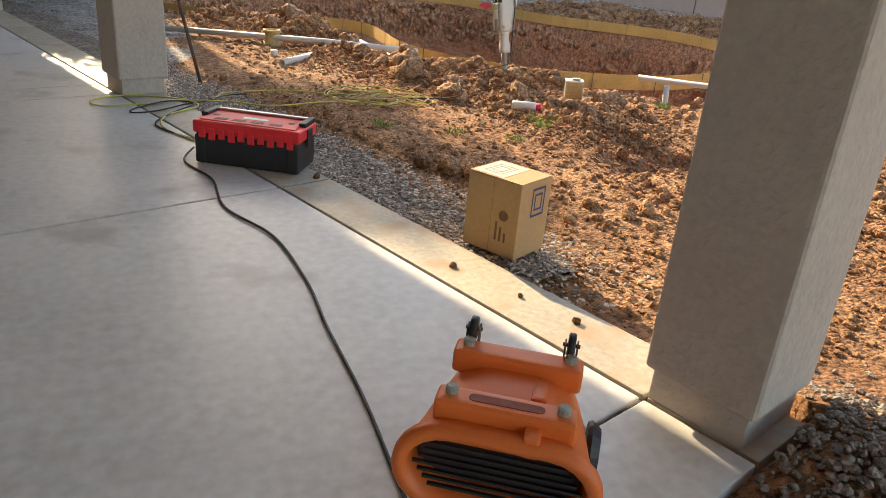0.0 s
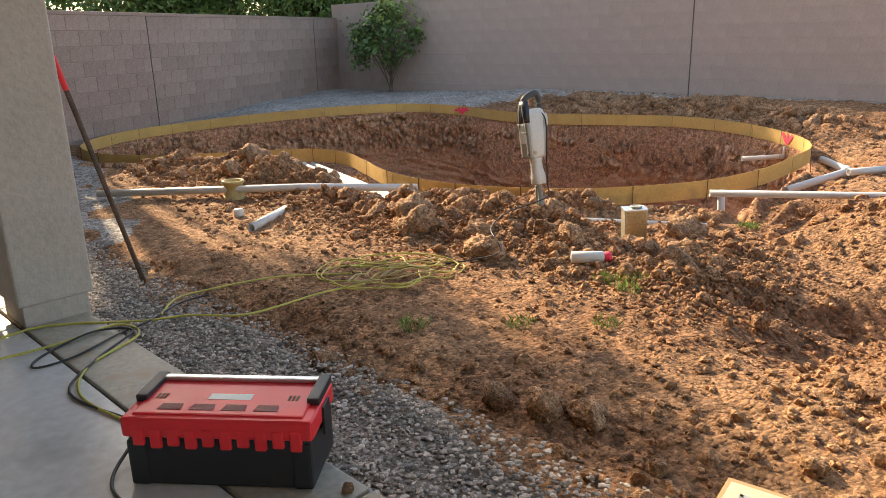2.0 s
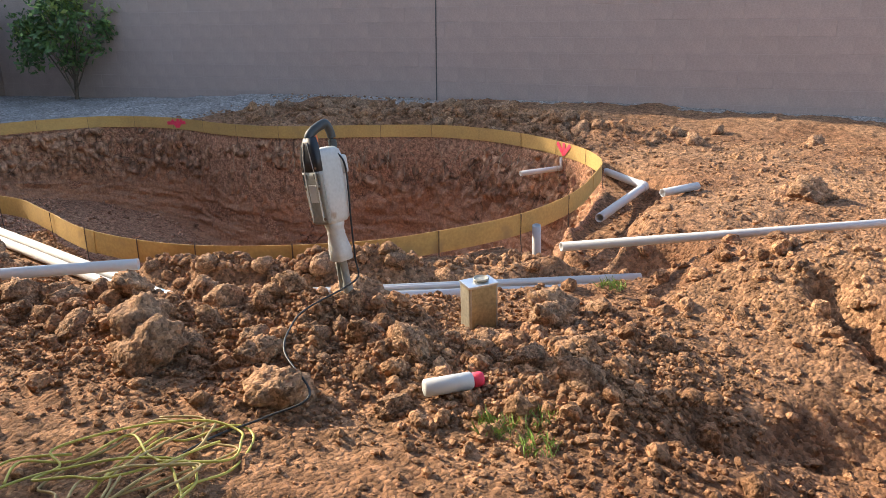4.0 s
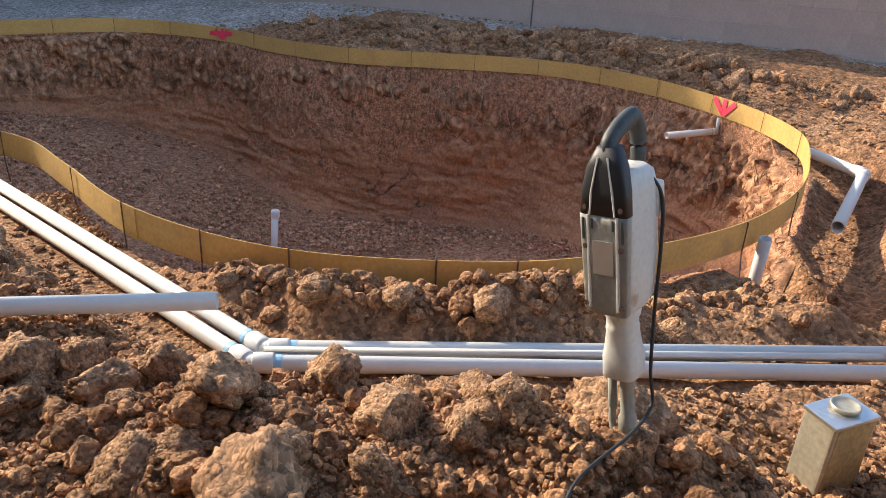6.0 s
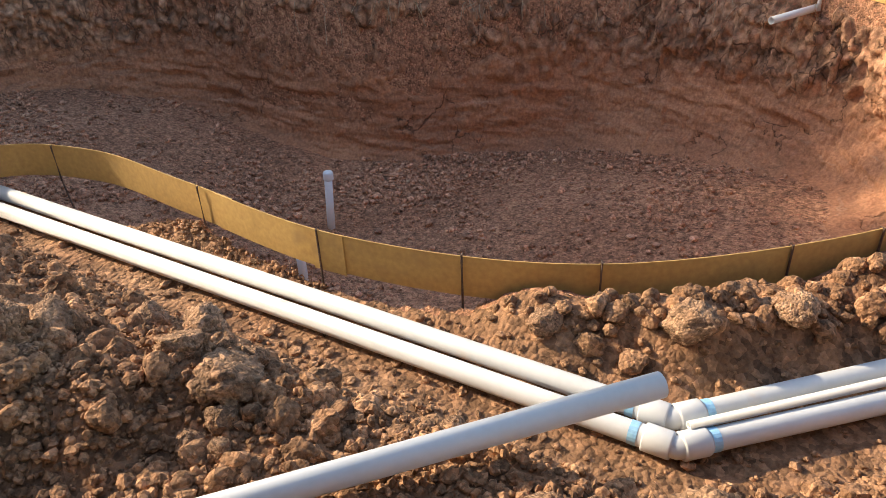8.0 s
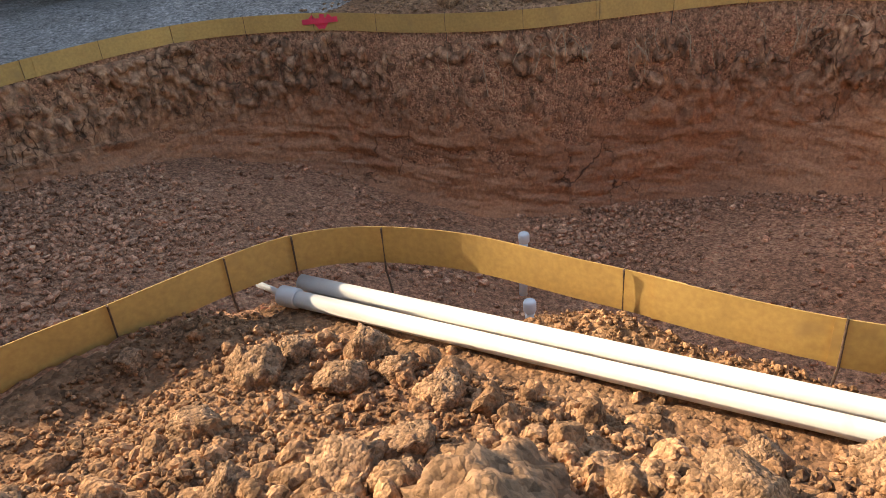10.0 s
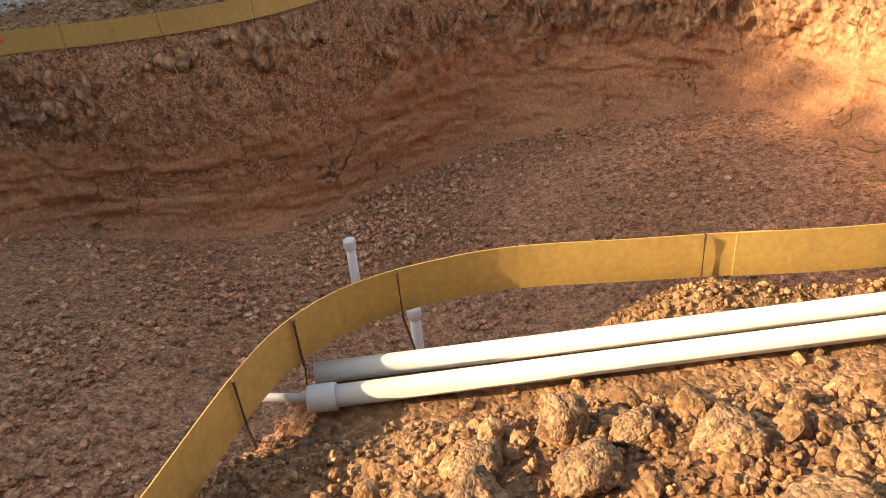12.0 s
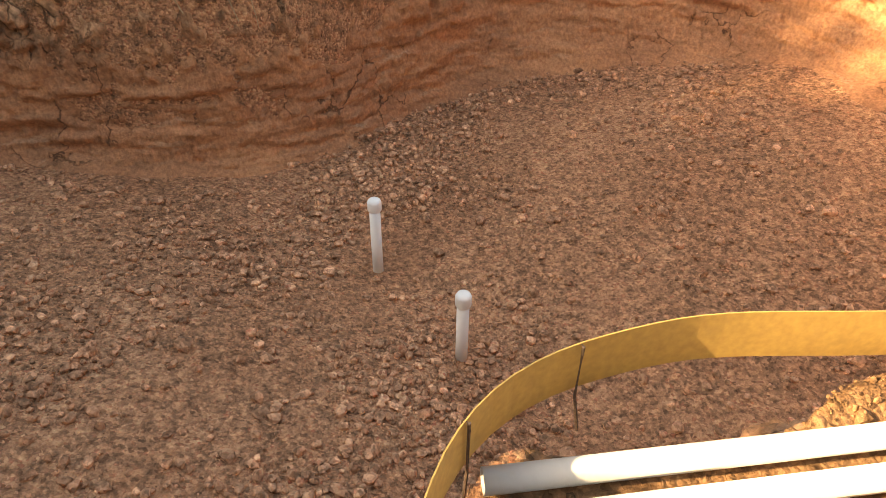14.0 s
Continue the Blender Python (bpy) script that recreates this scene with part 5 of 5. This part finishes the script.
scatter_line([(7.6, 7.0), (8.4, 6.8), (9.2, 5.5)], 16, 0.35, 0.03, 0.10)


def stones(name, xy, size, base, material, label, category, sink=0.35, flat=0.7):
    """Very many small stones in one mesh: each a displaced low ball."""
    bm = bmesh.new()
    bmesh.ops.create_icosphere(bm, subdivisions=1, radius=1)
    bmesh.ops.triangulate(bm, faces=bm.faces)
    bm.verts.ensure_lookup_table()
    v0 = np.array([v.co[:] for v in bm.verts])
    f0 = np.array([[v.index for v in f.verts] for f in bm.faces])
    bm.free()
    n, k = len(xy), len(v0)
    g = np.random.default_rng(n)
    jit = 1 + g.uniform(-0.28, 0.28, (n, k, 1))
    axes = g.uniform(0.7, 1.3, (n, 1, 3)) * np.array([1, 1, flat])
    ang = g.uniform(0, 6.28, n)
    c, s = np.cos(ang)[:, None], np.sin(ang)[:, None]
    p = v0[None] * jit * axes * size[:, None, None]
    px = p[..., 0] * c - p[..., 1] * s + xy[:, :1]
    py = p[..., 0] * s + p[..., 1] * c + xy[:, 1:2]
    pz = p[..., 2] + (base(xy[:, 0], xy[:, 1]) + size * flat * (1 - 2 * sink))[:, None]
    v = np.stack([px, py, pz], -1).reshape(-1, 3)
    f = (f0[None] + (np.arange(n) * k)[:, None, None]).reshape(-1, 3)
    return tagged(sheet(name, v, f, material, smooth=False), label, category, kind="stuff")


g = np.random.default_rng(3)


def lumps(name, spots, label):
    """Middling clods, too many to count, joined: turned copies of a few rough shapes."""
    r = random.Random(8)
    shapes = [rock_mesh("shape", 70 + k, 2 if k < 12 else 3, 0.3, CRUMB, 0.85) for k in range(24)]
    data = [(np.array([v.co[:] for v in me.vertices]), np.array([p.vertices[:] for p in me.polygons])) for me in shapes]
    vs, fs, n = [], [], 0
    base = ground_z(np.array([q[0] for q in spots]), np.array([q[1] for q in spots]))
    for (x, y, rad), z in zip(spots, base):
        v, f = data[r.randrange(12) + (12 if rad > 0.034 else 0)]
        m = np.array(Euler((r.uniform(-3, 3), r.uniform(-3, 3), r.uniform(-3, 3))).to_matrix())
        vs.append(v @ m.T * rad * 1.2 + np.array([x, y, z + rad * r.uniform(-0.3, 0.45)]))
        fs.append(f + n)
        n += len(v)
    for me in shapes:
        bpy.data.meshes.remove(me)
    return tagged(sheet(name, np.vstack(vs), np.vstack(fs), CRUMB, smooth=False), label, "soil lumps", kind="stuff")


spots = []
for line, count, wide, r0, r1 in (([(2.2, 3.3), (3.0, 2.8), (3.9, 3.0)], 420, 0.35, 0.01, 0.045), (RIDGE, 1700, 0.27, 0.009, 0.046), (FAR_RIDGE, 330, 0.3, 0.025, 0.08), (DITCH, 150, 0.12, 0.012, 0.035), ([(6.8, 2.8), (5.2, 3.4), (4.5, 3.8), (4.3, 4.9)], 320, 0.33, 0.015, 0.05),
                                  ([(0.9, 10.0), (1.4, 9.2), (2.1, 8.3)], 480, 0.26, 0.010, 0.05), ([(2.85, 7.9), (3.02, 7.2), (3.5, 6.66), (4.1, 6.3), (4.7, 6.0)], 420, 0.07, 0.010, 0.042), ([(2.2, 10.1), (2.28, 9.4), (2.3, 8.7), (2.35, 7.8)], 240, 0.1, 0.01, 0.035), ([(4.6, 5.9), (5.6, 5.5), (6.5, 5.4), (8.2, 6.0)], 90, 0.3, 0.012, 0.045)):
    for _ in range(count):
        k, t = rng.randrange(len(line) - 1), rng.random()
        x = line[k][0] + (line[k + 1][0] - line[k][0]) * t + rng.gauss(0, wide)
        y = line[k][1] + (line[k + 1][1] - line[k][1]) * t + rng.gauss(0, wide)
        rad = r0 + (r1 - r0) * rng.random() ** 2.8
        spots.append((x, y, rad))
q = np.array(spots)
d, _s = line_dist(q[:, 0], q[:, 1], TRENCH)
e, _s = line_dist(q[:, 0], q[:, 1], [(0.37, 8.5), (1.86, 7.69), (2.62, 7.06)])
ok = (d > np.where(q[:, 1] > 7.2, 0.2, 0.1) + q[:, 2]) & (e > 0.09 + q[:, 2]) & (pool_dist(q[:, 0], q[:, 1]) < -0.06 - q[:, 2]) & ((q[:, 0] - OX) * VX + (q[:, 1] - OY) * VY > EDGE + 0.5)
spots = [tuple(t) for t in q[ok]]
lumps("soil_lumps", spots, "heaped rough lumps of dry reddish soil")


def cloud(n, x0, x1, y0, y1):
    return np.stack([g.uniform(x0, x1, n), g.uniform(y0, y1, n)], -1)


def keep(xy, chance):
    return xy[g.random(len(xy)) < chance]


# crumbs over the dug soil, thicker on the spoil
q = cloud(112000, 0.9, 9.0, 1.6, 13.0)
d1, _s = line_dist(q[:, 0], q[:, 1], RIDGE)
d2, _s = line_dist(q[:, 0], q[:, 1], FAR_RIDGE)
d3, _s = line_dist(q[:, 0], q[:, 1], DITCH)
vv = (q[:, 0] - OX) * VX + (q[:, 1] - OY) * VY
pd = pool_dist(q[:, 0], q[:, 1])
dens = 0.16 + 0.75 * np.exp(-(d1 / 0.5) ** 2) + 0.5 * np.exp(-(d2 / 0.6) ** 2) + 0.35 * np.exp(-(d3 / 0.2) ** 2) + 0.40 * smooth01((q[:, 0] - 1.6) / 1.0) * smooth01((5.2 - q[:, 1]) / 1.5) * smooth01((5.5 - q[:, 0]) / 1.5)
uu = (q[:, 0] - OX) * UX + (q[:, 1] - OY) * UY
q = keep(q, np.where((pd > -0.08) | (vv < EDGE + np.where(uu < -1.2, 0.04, 0.6)), 0, dens + 0.3 * (uu < -1.2)))
stones("soil_crumbs", q, 0.005 + 0.019 * g.random(len(q)) ** 3.5, ground_z, CRUMB, "loose crumbs of dry reddish soil", "soil crumbs", 0.3)

# fine crumbs filling the spoil ridge
k, t = g.integers(0, len(RIDGE) - 1, 24000), g.random(24000)
ends = np.array(RIDGE)
q = ends[k] + (ends[k + 1] - ends[k]) * t[:, None] + g.normal(0, 0.3, (24000, 2))
d1, _s = line_dist(q[:, 0], q[:, 1], TRENCH)
q = q[(d1 > 0.13) & (pool_dist(q[:, 0], q[:, 1]) < -0.08) & ((q[:, 0] - OX) * VX + (q[:, 1] - OY) * VY > EDGE + 0.55)]
stones("ridge_crumbs", q, 0.004 + 0.012 * g.random(len(q)) ** 2.4, ground_z, CRUMB, "fine loose crumbs of reddish soil on the spoil ridge", "soil crumbs", 0.2, 0.9)

# fine crumbs on the bank under the form and round the pipe ends
q = np.vstack([np.stack([g.normal(2.83, 0.05, 900), g.uniform(8.25, 9.2, 900)], -1), cloud(6500, 1.5, 2.5, 8.6, 10.25)])
d1, _s = line_dist(q[:, 0], q[:, 1], [(2.67, 10.03), (2.79, 7.06)])
q = q[(np.abs(d1) > 0.035) & (pool_dist(q[:, 0], q[:, 1]) < -0.03)]
stones("bank_crumbs", q, 0.0025 + 0.010 * g.random(len(q)) ** 4, ground_z, CRUMB, "fine loose crumbs of reddish soil beside the pipes", "soil crumbs", 0.2, 0.9)

# the gravelly heap beside the column
q = np.stack([g.normal(1.62, 0.26, 2600), g.normal(1.05, 0.26, 2600)], -1)
vv, uu = (q[:, 0] - OX) * VX + (q[:, 1] - OY) * VY, (q[:, 0] - OX) * UX + (q[:, 1] - OY) * UY
q = q[(uu < -2.46) | (vv > EDGE + 0.04)]
stones("heap_crumbs", q, 0.005 + 0.012 * g.random(len(q)) ** 2.5, ground_z, GRAVEL_BED, "dark gravelly soil heaped beside the patio column", "gravel", 0.3)

# broken stony crumbs on the pit floor
q = cloud(105000, 1.5, 8.0, 7.0, 14.0)
pd = pool_dist(q[:, 0], q[:, 1])
den = np.clip(0.10 + 0.95 * fbm(q[:, 0], q[:, 1], 1.0, 4, 5) + 0.22 * smooth01((q[:, 1] - 9) / 2) - 0.12 * smooth01((9.0 - q[:, 1]) / 1.2), 0.04, 1)
q = keep(q, np.where(pd > 0.42 * steep(q[:, 0], q[:, 1]), den, 0))
stones("pit_stones", q, 0.004 + 0.024 * g.random(len(q)) ** 2.8, ground_z, STONE, "broken stony crumbs on the pit floor", "stones", 0.2, 0.85)
q = cloud(700, 2.0, 7.0, 7.6, 13.2)
q = q[pool_dist(q[:, 0], q[:, 1]) > 0.5]
stones("pit_rubble", q, 0.018 + 0.022 * g.random(len(q)) ** 2.5, ground_z, STONE, "larger broken stones on the pit floor", "stones", 0.25, 0.8)

# gravel strip along the slab
bm = bmesh.new()
rows = []
for k in range(90):
    u = -1.35 + k * 0.115
    wd = 0.42 + 0.06 * math.sin(u * 2.1) + 0.05 * math.sin(u * 5.3)
    rows.append([bm.verts.new(HOUSE @ Vector((EDGE + o, u, z))) for o, z in ((-0.03, -0.03), (0.12, -0.02), (wd * 0.7, -0.026), (wd + 0.05, -0.07))])
for a, b in zip(rows, rows[1:]):
    for k in range(3):
        bm.faces.new((a[k], a[k + 1], b[k + 1], b[k]))
tagged(part("gravel_bed", bm, GRAVEL_BED, smooth=True), "grey-brown gravel bed beside the slab", "gravel", kind="structure")
w = np.stack([EDGE + 0.005 + 0.55 * g.random(12000) ** 1.15, g.uniform(-1.7, 3.6, 12000)], -1)
w = keep(w, np.clip((0.62 + EDGE - w[:, 0]) / 0.25, 0, 1) * np.clip((w[:, 1] + 1.7) / 0.8, 0, 1))
q = np.stack([OX + w[:, 0] * VX + w[:, 1] * UX, OY + w[:, 0] * VY + w[:, 1] * UY], -1)
stones("gravel", q, 0.005 + 0.007 * g.random(len(q)) ** 2, lambda x, y: np.full(len(x), -0.022), PEBBLE, "crushed grey and brown gravel beside the patio slab", "gravel", 0.25, 0.6)

# crumbs of soil dropped on the slab's edge
for x, y, r in ((1.06, 2.49, 0.014), (1.2, 2.2, 0.011), (1.3, 1.98, 0.016), (0.80, 3.62, 0.02)):
    ob = new("soil_clod", CLODS[2])
    ob.matrix_world = Matrix.LocRotScale((x, y, r * 0.5), Euler((0, 0, x * 9)), (r, r, r))
    tagged(ob, "small crumb of soil dropped on the slab", "soil clod", "slab crumbs")


# ---- plants ----
def grass_tuft(x, y, n, h):
    r = random.Random(int(x * 100))
    base = float(ground_z(x, y)) - 0.008
    bm = bmesh.new()
    for _ in range(n):
        a, rr = r.uniform(0, 6.28), 0.07 * math.sqrt(r.random())
        bx, by = x + rr * math.cos(a), y + rr * math.sin(a)
        bz = base
        l, hh, t = r.uniform(0.01, 0.04), h * r.uniform(0.5, 1), r.uniform(0, 6.28)
        dx, dy = math.cos(t), math.sin(t)
        w = 0.0018
        p = [(bx - dy * w, by + dx * w, bz), (bx + dy * w, by - dx * w, bz), (bx + dx * l * 0.4 + dy * w * 0.7, by + dy * l * 0.4 - dx * w * 0.7, bz + hh * 0.6), (bx + dx * l, by + dy * l, bz + hh)]
        bm.faces.new([bm.verts.new(c) for c in p])
    tagged(part("grass_tuft", bm, GRASS), "small tuft of green grass growing in the soil", "grass", "grass tufts", "stuff")


for x, y, n in ((1.5, 4.71, 70), (1.93, 4.47, 60), (2.27, 4.28, 50), (2.67, 4.78, 110), (2.66, 4.6, 80), (2.8, 4.7, 60), (4.15, 5.15, 90)):
    grass_tuft(x, y, n, 0.055)


def leaf_cloud(name, centre, radii, n, size, material, parent, seed, gaps=0.35):
    """A crown of very many small leaves in clumps with an uneven outline."""
    r = np.random.default_rng(seed)
    clumps = r.normal(0, 1, (max(20, n // 90), 3))
    clumps /= np.linalg.norm(clumps, axis=1)[:, None]
    clumps *= r.uniform(0.45, 1.0, (len(clumps), 1))
    c = clumps[r.integers(0, len(clumps), n)] + r.normal(0, 0.13, (n, 3))
    c = c * np.array(radii) + np.array(centre)
    a, b, e = r.normal(0, 1, (n, 3)), r.normal(0, 1, (n, 3)), size * r.uniform(0.6, 1.3, (n, 1))
    a /= np.linalg.norm(a, axis=1)[:, None]
    b -= (a * b).sum(1)[:, None] * a
    b /= np.linalg.norm(b, axis=1)[:, None]
    v = np.stack([c - a * e, c - b * e * 0.38, c + a * e, c + b * e * 0.38], 1).reshape(-1, 3)
    return sheet(name, v, np.arange(4 * n).reshape(n, 4), material, parent, smooth=False)


def tree(name, x, y, z, height, radii, n, label, category, seed, leaf=0.05, material=LEAF, low=0.5, trunk=0.06, second=None):
    t = thing(name, label, category, None)
    r = random.Random(seed)
    bm = bmesh.new()
    zc = z + height - radii[2]
    main = [(x, y, z - 0.15), (x + 0.03, y - 0.02, z + 0.3 * height), (x + r.uniform(-0.1, 0.1), y, zc)]
    tube(bm, spline(main, 4), trunk, 8)
    for _ in range(9):
        a, e = r.uniform(0, 6.28), r.uniform(0.1, 1.0)
        s = Vector(main[0]).lerp(Vector(main[1]), r.uniform(0.3, 1))
        end = Vector((x + 0.75 * radii[0] * math.cos(a), y + 0.75 * radii[1] * math.sin(a), zc + radii[2] * (e - 0.5)))
        tube(bm, spline([s, s.lerp(end, 0.5) + Vector((0, 0, 0.15)), end], 4), trunk * 0.35, 6)
    part("trunk", bm, BARK, t, "brown trunk and limbs")
    leaf_cloud("crown", (x, y, zc), radii, n, leaf, material, t, seed)
    # upper leaves in a lighter yellow-green, sunlight put into their colour
    if second:
        leaf_cloud("sunlit_growth", (x, y, zc + 0.35 * radii[2]), [q * 0.95 for q in radii], n // 3, leaf, second, t, seed + 50)["label"] = "yellowish upper leaves, coloured lighter as if sunlit"


tree("bush", 6.5, 16.75, 0.0, 1.9, (0.95, 0.85, 0.74), 2600, "loose green bush with yellowish tips beside the fence corner", "bush", 3, 0.06, LEAF, second=LEAFY, trunk=0.035)
tree("large_bush", -1.4, 12.0, 0.0, 2.7, (1.2, 1.2, 1.2), 30000, "large dense dark green bush by the house corner", "bush", 4, 0.07, LEAF, trunk=0.08)
for k, (x, y, h, rad) in enumerate(((8.8, 23.5, 3.8, 1.5), (-4.2, 13.8, 3.6, 1.3), (-1.2, 18.5, 2.6, 1.2))):
    tree("tree", x, y, 0.0, h, (rad, rad, h * 0.36), 13000, "leafy green tree behind the fence wall", "tree", 20 + k, 0.075, LEAF, second=LEAFY, trunk=0.11)
tree("tree", 6.2, 21.0, 0.0, 6.7, (1.9, 1.1, 2.75), 50000, "broad leafy green tree behind the fence wall", "tree", 43, 0.085, LEAF, second=LEAFY, trunk=0.12)
tree("tree", 2.9, 20.8, 0.0, 6.0, (2.0, 1.1, 2.5), 40000, "broad leafy green tree behind the fence wall", "tree", 44, 0.085, LEAF, second=LEAFY, trunk=0.12)
# added unseen crown that filters sun on the pit's far end
tree("tree", 4.35, 21.3, 0.0, 7.1, (0.95, 0.8, 0.9), 800, "slender sparse tree added behind the fence wall to dapple the pit", "tree", 47, 0.08, LEAF, trunk=0.07)
# added unseen tree, placed to cast shade over gravel and ditch
tree("tree", -0.4, 14.6, 0.0, 6.3, (0.9, 0.9, 0.85), 4200, "slender leafy tree added behind the fence wall to shade the gravel", "tree", 41, 0.08, LEAF, trunk=0.09)
far = thing("neighbour_hedge", "distant dark green hedge behind the fence", "hedge", None, kind="stuff")
for k in range(7):
    leaf_cloud("foliage", (-9 + 4.2 * k, 27 + 1.2 * math.sin(k), 1.6), (3.0, 1.6, 2.3), 5000, 0.13, LEAF, far, 60 + k)


# ---- blocks of the fence walls ----
def block_mesh(name, w, material):
    bm = bmesh.new()
    box(bm, 0.003, w - 0.003, -0.0755, -0.03, 0.003, 0.2)
    bmesh.ops.bevel(bm, geom=[e for e in bm.edges if all(v.co.y < -0.07 for v in e.verts)], offset=0.003, segments=1, affect="EDGES")
    me = bpy.data.meshes.new(name)
    bm.to_mesh(me)
    bm.free()
    me.materials.append(material)
    return me




def lay(parent, length, courses, s0, s1, material):
    """Running-bond blocks between s0 and s1 metres along a wall as single pieces, the rest joined."""
    full, half = block_mesh("block", 0.406, material), block_mesh("half_block", 0.203, material)
    rest_v, rest_f = [], []
    for c in range(courses):
        s = -0.203 if c % 2 else 0.0
        while s < length - 0.05:
            a, b = max(s, 0.0), min(s + 0.406, length)
            if s0 <= a < s1:
                ob = new("block", full if b - a > 0.3 else half)
                ob.parent = parent
                ob.matrix_basis = Matrix.Translation((a, 0.0015 * math.sin(17 * a + 5 * c), c * 0.203))
            elif b - a > 0.02:
                n = len(rest_v)
                for y in (-0.0755, -0.03):
                    rest_v += [(a + 0.003, y, c * 0.203 + 0.003), (b - 0.003, y, c * 0.203 + 0.003), (b - 0.003, y, c * 0.203 + 0.2), (a + 0.003, y, c * 0.203 + 0.2)]
                rest_f += [(n, n + 1, n + 2, n + 3), (n, n + 4, n + 5, n + 1), (n + 1, n + 5, n + 6, n + 2), (n + 2, n + 6, n + 7, n + 3), (n + 3, n + 7, n + 4, n)]
            s += 0.406
    ob = sheet("block_rest", np.array(rest_v), np.array(rest_f), material, parent, smooth=False)
    tagged(ob, kind="stuff")


lay(wall_left, len_left, n_left, 4.0, 15.0, BLOCK_OLD)
lay(wall_right, len_right, n_right, 2.0, 16.5, BLOCK)
